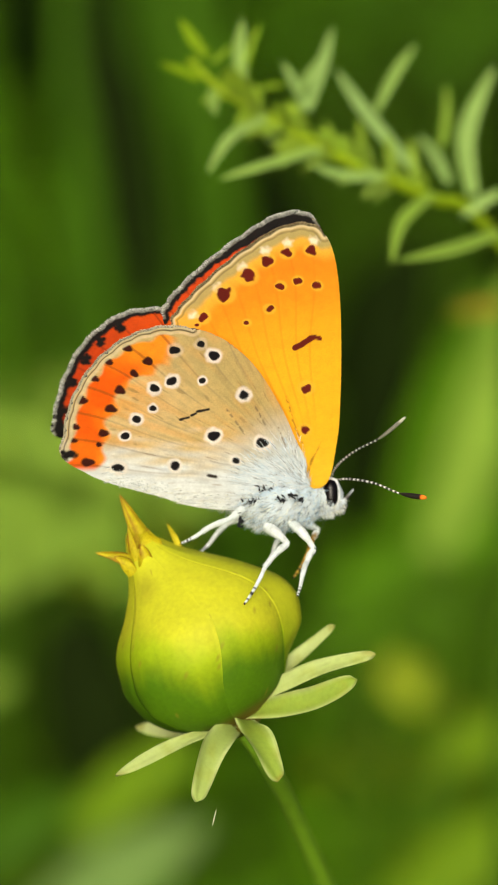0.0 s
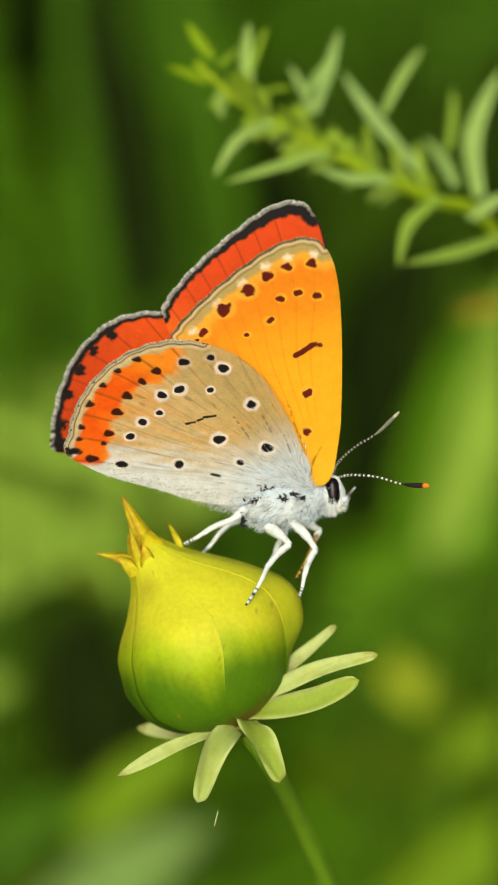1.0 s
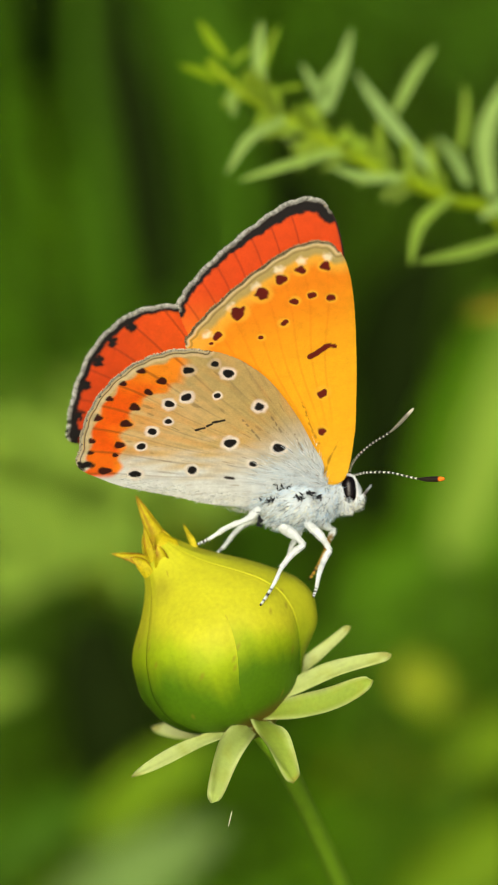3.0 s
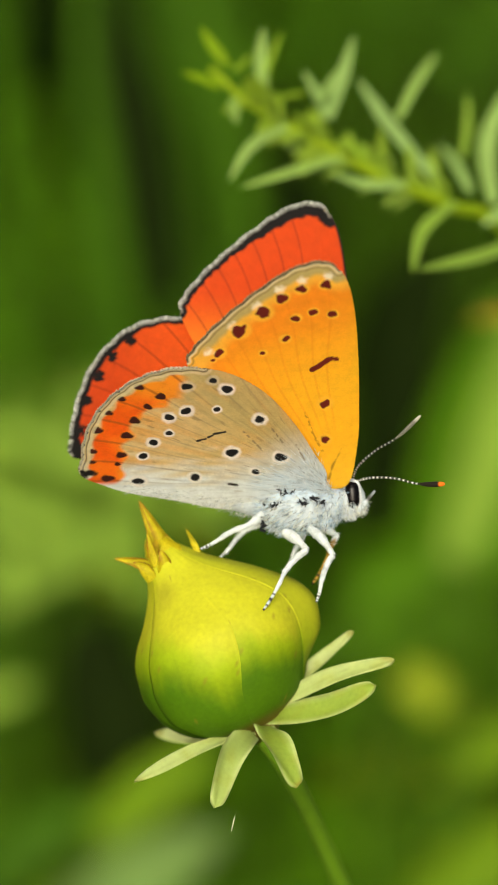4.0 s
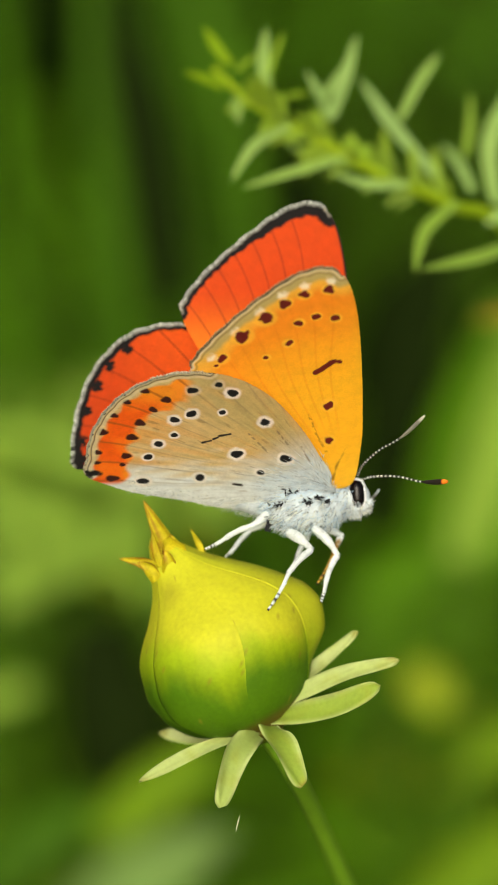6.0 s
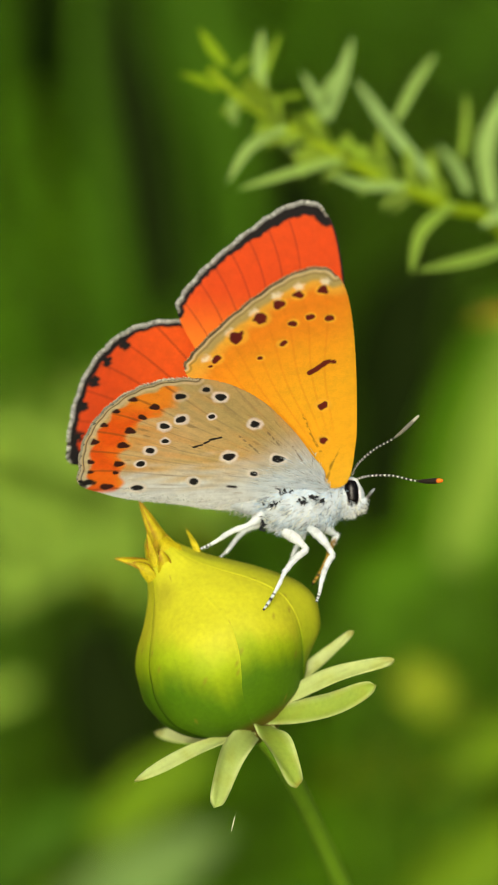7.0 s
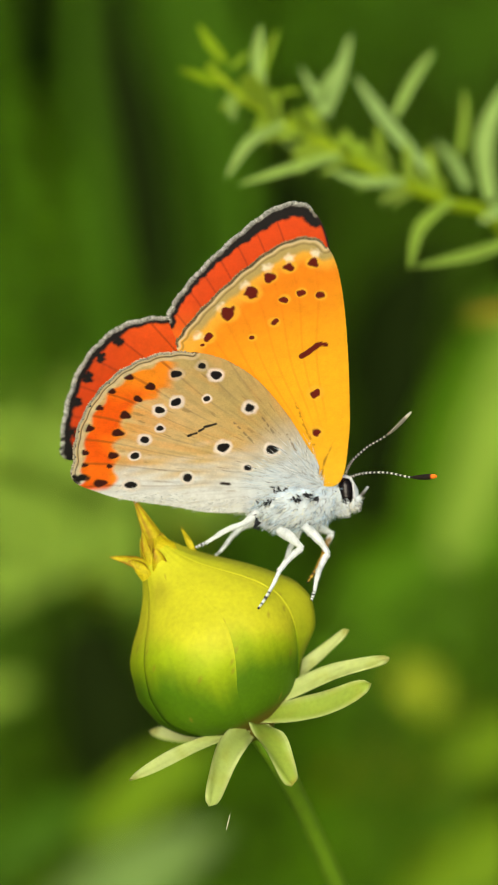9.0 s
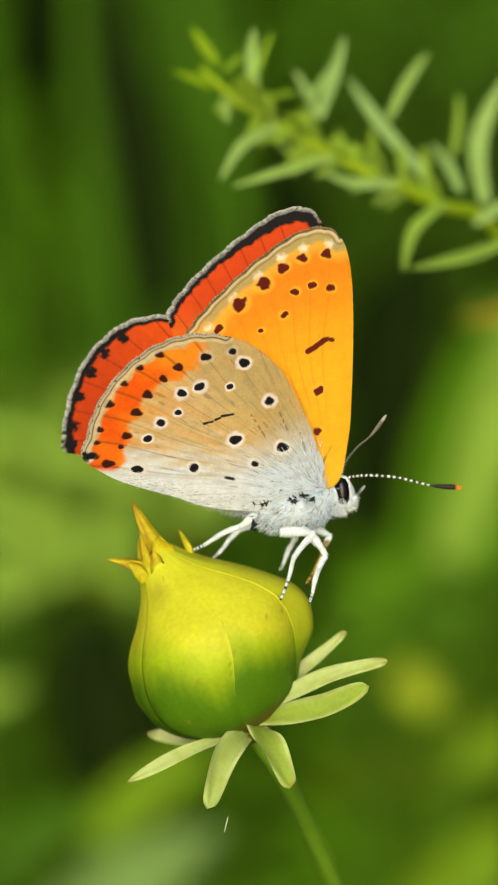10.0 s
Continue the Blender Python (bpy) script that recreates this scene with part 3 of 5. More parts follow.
    # disc under the bud
    v, f, along = tube([BUD_BASE - BUD_AXIS * 1.1, BUD_BASE - BUD_AXIS * 0.4, BUD_BASE + BUD_AXIS * 0.5], (0.9, 1.9, 1.8), 24)
    part("receptacle", v, f, M_BRACT, ob, colours=mix(tint("7d8a1e"), tint("8a6a2a"), along))
    # spreading bracts
    pale, leaf = tint("cad692"), tint("8eaa22")
    for root, mid, end, w, light in (((-1, 0, -20), (-5.05, -2.5, -21.31), (-9.35, -4, -23.38), 0.52, 0.65), ((-1.2, -1, -20.08), (-2.64, -4, -21.65), (-3.68, -5.5, -25.06), 0.92, 0.4),
                                     ((-0.4, -1, -19.68), (0.81, -4.5, -20.98), (2.05, -6, -23.57), 0.98, 0.15), ((-0, 0, -19.2), (4.04, -2.5, -18.28), (7.52, -4, -16.57), 0.86, 0.15),
                                     ((0.4, 0, -18.2), (4.73, -1.5, -16.1), (8.95, -1.5, -14.99), 0.62, 0.6), ((0.79, 2, -17.46), (3.98, 1.5, -15.01), (6.08, 1, -13.05), 0.5, 0.85),
                                     ((-1.68, 3, -20.36), (-5, 5, -20.99), (-8.28, 7, -20.84), 0.6, 0.95), ((-0.49, 4, -19.5), (-0, 8, -19.31), (0.38, 11, -18.53), 0.9, 0.5)):
        path = spline([root, mid, end], 20)
        v, f, where = blade(path, w, face=(0.1 + 0.5 * math.sin(9 * w), -1, 0.5), thick=0.28, hollow=0.45, across=8, root=0.85, tip=2.6, blunt=0.6, edge=0.22)
        col = mix(mix(leaf, pale, light), mix(pale, leaf, 0.2), ramp01(np.abs(where[:, 1]), 0.6, 1.0))
        stain = speckle(np.array(v)[:, ::2], 1.1, w * 7)
        col = mix(col, col * 0.8, ramp01(np.sin(where[:, 1] * 13 + 2 * stain), 0.2, 1.0) * 0.5)
        col = mix(col, tint("a2a838"), 0.35 * ramp01(stain, 0.05, 0.45))
        col = mix(col, tint("8c8030"), 0.5 * ramp01(where[:, 0] + 0.2 * stain, 0.93, 1.02))
        part("bract", v, f, M_BRACT, ob, colours=col)
    v, f, along = tube(spline([(-0.6, -2, -20.56), (-1.42, -4, -23.17), (-2.14, -5, -25.21), (-2.35, -5, -25.92), (-2.55, -5.1, -26.75)], 40), (0.0015, 0.001, 0.001, 0.001, 0.001, 0.02, 0.035, 0.04, 0.015), 6)
    part("silk_thread", v, f, M_FEELER, ob, "pale silk thread caught on a bract", mix(tint("5c7c1c"), tint("cfd8a8"), ramp01(along, 0.6, 0.72)))
    foot = np.array((FRAME.inverted() @ Vector((0.045, 0.08, -0.01)))) / MM
    path = np.concatenate([spline([BUD_BASE - BUD_AXIS * 0.8, (1.19, 3, -22.83), (3.34, 13, -27.74), (6.4, 26, -35.76), (9.12, 34, -44.61)], 30),
                           spline([(9.12, 34, -44.61), (21.11, 40, -105.57), foot], 20)[1:]])
    v, f, along = tube(path, (0.85, 0.66, 0.62, 0.75, 1.1), 12)
    part("stem", v, f, M_STEM, ob, "thin green flower stem")
    return ob


build_bud()


# ---- butterfly ----
FOOT = np.array((-4.7, 0, -7.0))
HINGE_NEAR = np.array((4.7, -1.2, -3.3)) - FOOT
HINGE_FAR = HINGE_NEAR + np.array((0, 1.6, 0))
BUTTERFLY = thing("butterfly", FRAME @ Matrix.Translation(Vector(FOOT) * MM), "orange copper butterfly with black-spotted wings standing on the bud", "butterfly")

FORE_EDGE = [(0.61, 0.27), (1.43, 3.67), (1.63, 7.11), (1.65, 11.37), (1.45, 15.46), (0.9, 18.27), (-0.07, 19.65), (-1.38, 19.88), (-2.89, 19.45), (-4.41, 18.48), (-5.95, 17.29), (-7.49, 15.88), (-8.86, 14.46), (-9.83, 13.24), (-10.24, 12.21), (-9.09, 9.72), (-5.57, 4.59), (-1.58, 0.62)]
HIND_EDGE = [(-0.57, 1.56), (-1.37, 3.74), (-2.38, 6.12), (-3.96, 8.89), (-5.53, 10.66), (-7.07, 11.74), (-8.62, 12.28), (-10.16, 12.46), (-11.7, 12.25), (-13.06, 11.75), (-14.45, 10.8), (-15.66, 9.55), (-16.71, 7.88), (-17.36, 6.18), (-17.72, 4.23), (-17.93, 2.71), (-16.31, 1.39), (-14.34, 0.41), (-11.17, -0.62), (-8.37, -1.53), (-4.75, -1.77), (-1.54, -1.1)]
FAR_FORE_EDGE = [(0.59, 0.36), (1.4, 3.78), (1.6, 7.21), (1.62, 11.39), (1.38, 15.45), (0.83, 18.22), (-0.13, 19.59), (-1.43, 19.82), (-2.92, 19.31), (-4.4, 18.36), (-5.91, 17.24), (-7.49, 15.92), (-8.92, 14.52), (-9.88, 13.27), (-10.15, 12.2), (-9.02, 9.73), (-5.57, 4.65), (-1.6, 0.71)]
FAR_HIND_EDGE = [(-0.62, 1.59), (-1.44, 3.78), (-2.44, 6.15), (-4.01, 8.9), (-5.55, 10.65), (-7.12, 11.58), (-8.61, 12.05), (-10.11, 12.3), (-11.66, 12.21), (-13.07, 11.82), (-14.49, 10.88), (-15.71, 9.6), (-16.68, 7.87), (-17.28, 6.15), (-17.67, 4.21), (-17.6, 3.2), (-16.2, 2.9), (-14.2, 2.4), (-11.2, 1.6), (-8.4, 0.8), (-4.8, 0.2), (-1.6, -0.3)]
# spots: place on the wing and half size
FORE_SPOTS = [(-8, 12.79, 0.4), (-6.49, 14.58, 0.58), (-4.85, 15.94, 0.55), (-3.53, 17.14, 0.42), (-2.15, 17.75, 0.4), (-0.49, 17.95, 0.38), (-4.93, 12.41, 0.24), (-3.38, 13.46, 0.32), (-2.58, 15.22, 0.31), (-1.39, 15.61, 0.3), (-0.05, 15.26, 0.31), (-0.76, 7.54, 0.42), (-0.89, 4.41, 0.36), (-8.41, 12.21, 0.2)]
HIND_SPOTS = [(-7.11, 10.13, 0.4), (-8.04, 11.06, 0.3), (-9.85, 10.62, 0.38), (-11.32, 7.74, 0.37), (-10.04, 8.25, 0.37), (-7.93, 8.25, 0.25), (-5, 7.13, 0.38), (-11.4, 6.2, 0.26), (-12.61, 5.4, 0.34), (-13.39, 4.13, 0.3), (-7.16, 4.05, 0.42), (-3.71, 3.47, 0.42), (-5.58, 2.12, 0.3), (-9.87, 1.73, 0.36), (-13.89, 1.69, 0.4)]
HIND_MARKS = [(-13.15, 10.89, 0.3), (-14.42, 9.86, 0.28), (-15.39, 8.6, 0.28), (-16.32, 6.98, 0.32), (-16.82, 4.95, 0.24), (-16.98, 3.87, 0.22), (-11.7, 9.82, 0.34), (-12.67, 8.9, 0.3), (-13.66, 7.66, 0.38), (-14.3, 6.24, 0.36), (-14.84, 4.39, 0.34), (-16.04, 2.18, 0.4), (-15.22, 3.48, 0.2)]


def near_line(p, line):
    """Distance of each point from a polyline's points."""
    out = np.full(len(p), 1e9)
    for q in line:
        out = np.minimum(out, np.hypot(p[:, 0] - q[0], p[:, 1] - q[1]))
    return out


def stroke(p, a, b):
    a, b = np.array(a), np.array(b)
    t = np.clip(((p - a) @ (b - a)) / ((b - a) @ (b - a)), 0, 1)
    return np.linalg.norm(p - a - t[:, None] * (b - a), axis=1)


def veins(p, angles, root):
    """Distance from veins that fan out from the root at these angles (degrees)."""
    d = p - np.array(root)
    r, w = np.hypot(d[:, 0], d[:, 1]), np.arctan2(d[:, 1], d[:, 0])
    w = w + 0.02 * np.sin(r * 0.5)
    out = np.full(len(p), 9.0)
    for k in angles:
        out = np.minimum(out, np.abs(w - radians(k)) * r)
    return out, r


FORE_VEINS, HIND_VEINS = (92, 97, 102, 107, 112, 117, 122, 128), (118, 126, 134, 142, 149, 156, 163, 170, 177)


def paint_fore_under(p, rim):
    col = mix(tint("f8bb22"), tint("f39218"), ramp01(p[:, 1] - 0.35 * p[:, 0] + 0.8 * speckle(p, 0.35, 6.0), 9, 18))
    col = mix(col, tint("fdcb34"), 0.6 * ramp01(4.5 - p[:, 1], 0, 4))
    vein, r = veins(p, FORE_VEINS, (0, 0))
    col = mix(col, tint("e07c10"), 0.22 * (1 - ramp01(vein, 0.03, 0.12)) * ramp01(r, 3, 8))
    wob = 0.25 * speckle(p, 0.9, 3.1)
    col = mix(col, tint("f8c244"), 0.85 * (1 - ramp01(rim + 0.6 * wob, 1.1, 2.2)))
    col = mix(col, tint("bfa868"), (1 - ramp01(rim + 0.5 * wob, 0.75, 1.25)) * ramp01(p[:, 1] + 0.4 * wob, 12.2, 14.0))
    for x, y, r in FORE_SPOTS[:6]:
        ax = math.atan2(y - 11.2, x + 2.6)
        cx, cy = x + math.cos(ax) * 0.55, y + math.sin(ax) * 0.55
        du = (p[:, 0] - cx) * math.cos(ax) + (p[:, 1] - cy) * math.sin(ax)
        dv = -(p[:, 0] - cx) * math.sin(ax) + (p[:, 1] - cy) * math.cos(ax)
        d = np.hypot(du * 0.95, dv * (1.4 + 0.6 * np.tanh(-du * 3))) + 0.2 * speckle(p, 3.4, x)
        col = mix(col, tint("fff6e0"), 0.85 * (1 - ramp01(d, 0.2, 0.6)))
    rough = 0.2 * speckle(p, 2.4, 1.0) + 0.12 * speckle(p, 1.5, 8.0)
    for x, y, r in FORE_SPOTS:
        d = np.hypot((p[:, 0] - x) * 1.08, (p[:, 1] - y) * 1.16)
        col = mix(col, tint("fcc23c"), 0.7 * (1 - ramp01(d, r * 1.2, r * 1.9)))
        col = mix(col, tint("66150a"), 1 - ramp01(d + rough * r * 3.2, r * 0.8, r * 1.1))
    d = near_line(p, spline([(-1.58, 10.55), (-1.12, 10.78), (-0.62, 11.2), (-0.2, 11.36), (0.14, 11.3)], 70)) + 0.07 * ramp01(p[:, 0], -0.6, 0.1)
    col = mix(col, tint("66150a"), 1 - ramp01(d + rough * 0.3, 0.18, 0.27))
    d = np.minimum(stroke(p, (-0.7, 0.9), (-0.4, 2.0)), stroke(p, (-0.4, 2.0), (0.42, 3.8)))
    col = mix(col, tint("6a3c0a"), 0.7 * (1 - ramp01(d + rough * 0.5, 0.0, 0.075)) * (1 - 0.8 * ramp01(p[:, 1], 2.2, 3.8)))
    d = np.minimum(stroke(p, (-0.9, 3.0), (-1.7, 5.0)), stroke(p, (-1.7, 5.0), (-2.15, 6.8)))
    col = mix(col, tint("7a4a10"), 0.6 * (1 - ramp01(d, 0.03, 0.14)) * (speckle(p, 5, 4) > 0.05))
    col = mix(col, tint("6c5a40"), 0.5 * (1 - ramp01(np.abs(rim - 0.42 - 0.1 * wob), 0.03, 0.09)))
    col = mix(col, tint("e6d2a4"), 0.9 * (1 - ramp01(rim, 0.24, 0.33)))
    col = mix(col, tint("4a3c2a"), 0.85 * (1 - ramp01(rim + 0.2 * wob, 0.08, 0.17)))
    return col


def paint_hind_under(p, rim):
    col = mix(tint("dbc07a"), tint("e6cf94"), ramp01(-p[:, 0], 4, 13))
    col = mix(col, tint("c4b578"), 0.6 * ramp01(p[:, 1] + 0.9 * p[:, 0], -1.5, 2.5))
    col = mix(col, tint("f0f5f8"), 0.95 * ramp01(3.9 - p[:, 1] + 1.6 * speckle(p * (0.45, 1.8), 0.9, 7) - 0.12 * (p[:, 0] + 9) * (p[:, 0] < -9), -0.4, 3.6))
    col = mix(col, tint("dbe9f4"), 0.7 * (1 - ramp01(np.hypot(p[:, 0] + 1.6, p[:, 1] - 1.2), 1.5, 6.0)))
    vein, r = veins(p, HIND_VEINS, (-0.5, 0.8))
    streak = speckle(np.stack([np.arctan2(p[:, 1], -p[:, 0]) * 40, r * 0.3], 1), 1.0, 9.0)
    col = mix(col, col * 0.88, ramp01(streak, 0.0, 0.6))
    col = mix(col, tint("8a7560"), 0.28 * (1 - ramp01(vein, 0.02, 0.10)) * ramp01(r, 6, 11))
    wob = 0.3 * speckle(p, 0.7, 5.0)
    tooth = 0.45 * np.cos((np.degrees(np.arctan2(p[:, 1] - 0.8, p[:, 0] + 0.5)) - 118) / 7.4 * 2 * np.pi)
    band = ramp01(rim + 0.4 * wob + 0.3 * tooth, 0.55, 0.85) * (1 - ramp01(rim + 1.0 * wob + 0.5 * tooth, 2.75, 3.2)) * ramp01(-p[:, 0] + 0.25 * p[:, 1], 12.2, 13.4) * ramp01(p[:, 1], 1.3, 1.9)
    flame = mix(tint("ff8010"), tint("fb6c08"), ramp01(speckle(p, 0.6, 2), -0.3, 0.4))
    flame = mix(flame, tint("ffae28"), 0.8 * ramp01(p[:, 1] + 0.35 * p[:, 0] + 0.8 * wob, 4.6, 6.4))
    flame = mix(flame, tint("ffae2c"), 0.6 * ramp01(rim + 0.8 * wob, 2.3, 3.1))
    col = mix(col, flame, band)
    # yellow rays inside the band, with the glow of light through the wing painted in
    rays = ramp01(speckle(np.stack([np.arctan2(p[:, 1], -p[:, 0]) * 26, r * 0.2], 1), 1.0, 4.0), -0.2, 0.4)
    glow = (1 - ramp01(rim, 3.0, 7.0)) * ramp01(rim, 2.4, 3.2) * ramp01(p[:, 1], 2.6, 4.2) * ramp01(-p[:, 0] + 0.25 * p[:, 1], 11.0, 13.0)
    col = mix(col, tint("efb048"), 0.65 * glow * rays)
    warm = ramp01(speckle(np.stack([np.arctan2(p[:, 1], -p[:, 0]) * 14, r * 0.25], 1), 1.0, 17.0), -0.1, 0.45)
    col = mix(col, tint("e8b666"), 0.36 * warm * ramp01(p[:, 1], 2.8, 4.4) * ramp01(r, 4, 8) * (1 - band))
    flecks = speckle(np.stack([np.arctan2(p[:, 1], -p[:, 0]) * 55, r * 0.9], 1), 1.0, 12.0)
    col = mix(col, tint("86663c"), 0.35 * ramp01(flecks, 0.5, 0.64) * ramp01(r, 2.5, 5) * (1 - band))
    col = mix(col, tint("b8581a"), 0.6 * band * (1 - ramp01(vein, 0.04, 0.14)))
    rough = 0.2 * speckle(p, 2.6, 1.5)
    for x, y, r in HIND_SPOTS:
        d = np.hypot(p[:, 0] - x, p[:, 1] - y)
        col = mix(col, tint("f4efe8"), (0.3 if x < -7.5 and y > 10.3 else 0.95) * (1 - ramp01(d + rough * r * 1.5, r * 1.25, r * 1.85)))
    for x, y, r in HIND_SPOTS:
        d = np.hypot((p[:, 0] - x) * 1.0, (p[:, 1] - y) * 1.15)
        col = mix(col, tint("120d10"), 1 - ramp01(d + rough * r * 1.6, r * 0.85, r * 1.12))
    for x, y, r in HIND_MARKS:
        ax = math.atan2(y - 0.8, x + 0.5)
        du = (p[:, 0] - x) * math.cos(ax) + (p[:, 1] - y) * math.sin(ax)
        dv = -(p[:, 0] - x) * math.sin(ax) + (p[:, 1] - y) * math.cos(ax)
        d = np.hypot(du * 0.85, dv * (1.15 - 0.3 * np.tanh(du * 4)))
        col = mix(col, tint("45140a"), 1 - ramp01(d + rough * r * 1.6, r * 0.8, r * 1.15))
    d = np.minimum(stroke(p, (-9.48, 5.29), (-8.9, 5.45)), np.minimum(stroke(p, (-8.7, 5.6), (-8.4, 5.75)), stroke(p, (-8.3, 5.9), (-7.5, 6.05))))
    col = mix(col, tint("2a2018"), 1 - ramp01(d + rough * 0.15, 0.06, 0.14))
    col = mix(col, tint("2a2018"), 1 - ramp01(stroke(p, (-7.5, 0.95), (-7.0, 0.85)), 0.08, 0.16))
    for a, b in (((-6.2, 6.0), (-5.0, 4.2)), ((-4.2, 6.2), (-3.4, 4.6)), ((-2.6, 4.6), (-2.0, 3.0))):
        col = mix(col, tint("7c6a50"), 0.6 * (1 - ramp01(stroke(p, a, b), 0.03, 0.11)) * (speckle(p, 4, 8) > -0.1))
    outer = ramp01(-p[:, 0] + 0.3 * p[:, 1], 7.5, 10.5)
    col = mix(col, tint("e8d8ae"), 0.8 * outer * (1 - ramp01(np.abs(rim - 0.46 - 0.15 * wob), 0.05, 0.18)))
    col = mix(col, tint("5a4e40"), outer * 0.8 * (1 - ramp01(np.abs(rim - 0.27 - 0.04 * wob), 0.02, 0.07)))
    col = mix(col, tint("dccfae"), outer * (1 - ramp01(rim, 0.16, 0.22)))
    col = mix(col, tint("15100e"), 1 - ramp01(np.hypot((p[:, 0] + 17.4) * 0.8, (p[:, 1] - 2.8) * 1.2) + 0.25 * speckle(p, 3, 4), 0.34, 0.62))
    return col


def paint_fore_upper(p, rim):
    # unseen near upper side: golden, so light coming through looks golden, not red
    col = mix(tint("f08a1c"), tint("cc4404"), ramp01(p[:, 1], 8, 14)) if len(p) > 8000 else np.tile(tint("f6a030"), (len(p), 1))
    vein, r = veins(p, FORE_VEINS, (0, 0))
    col = mix(col, tint("7a2008"), 0.55 * (1 - ramp01(vein, 0.02, 0.08)) * ramp01(r, 6, 11) * ramp01(-p[:, 0], 0.5, 2))
    apex = ramp01(p[:, 1], 15.5, 19.0)
    teeth = 0.05 * np.sin(vein * 5) + 0.07 * speckle(p, 5, 2) + 0.07 * speckle(p, 13, 6)
    costa = near_line(p, spline(FORE_EDGE[1:8], 120))
    col = mix(col, tint("0d0807"), 1 - ramp01(rim + teeth, 0.42 + 0.36 * apex, 0.56 + 0.46 * apex))
    col = mix(col, tint("1f130d"), (1 - ramp01(costa, 0.15, 0.3)) * ramp01(p[:, 1], 8, 12))
    col = mix(col, tint("77736a"), 1 - ramp01(rim + 0.1 * speckle(p, 6, 1), 0.1, 0.22))
    return col


def paint_hind_upper(p, rim):
    # near hindwing's unseen upper side gets a golden colour for the light through it
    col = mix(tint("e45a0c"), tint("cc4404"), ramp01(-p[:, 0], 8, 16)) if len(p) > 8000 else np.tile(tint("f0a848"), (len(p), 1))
    vein, r = veins(p, HIND_VEINS, (-0.5, 0.8))
    col = mix(col, tint("7a2008"), 0.55 * (1 - ramp01(vein, 0.02, 0.08)) * ramp01(r, 5, 10))
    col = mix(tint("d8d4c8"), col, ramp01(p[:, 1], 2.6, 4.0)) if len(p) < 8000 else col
    low = ramp01(6.0 - p[:, 1], 0, 3.0)
    side = ramp01(-p[:, 0], 11.5, 13.5)
    col = mix(col, tint("0d0807"), 1 - ramp01(rim + 0.06 * speckle(p, 5, 2) + 0.07 * speckle(p, 13, 6), 0.3 + 0.10 * side + 0.2 * low, 0.42 + 0.16 * side + 0.25 * low))
    for x, y, r in HIND_MARKS[:6]:
        col = mix(col, tint("0d0807"), 1 - ramp01(np.hypot(p[:, 0] + 9 - (x + 9) * 1.01, p[:, 1] - 5 - (y - 5) * 1.01) + 0.3 * speckle(p, 4, 3), 0.28, 0.48))
    col = mix(col, tint("928e86"), 1 - ramp01(rim + 0.08 * speckle(p, 6, 1), 0.06, 0.2))
    return col


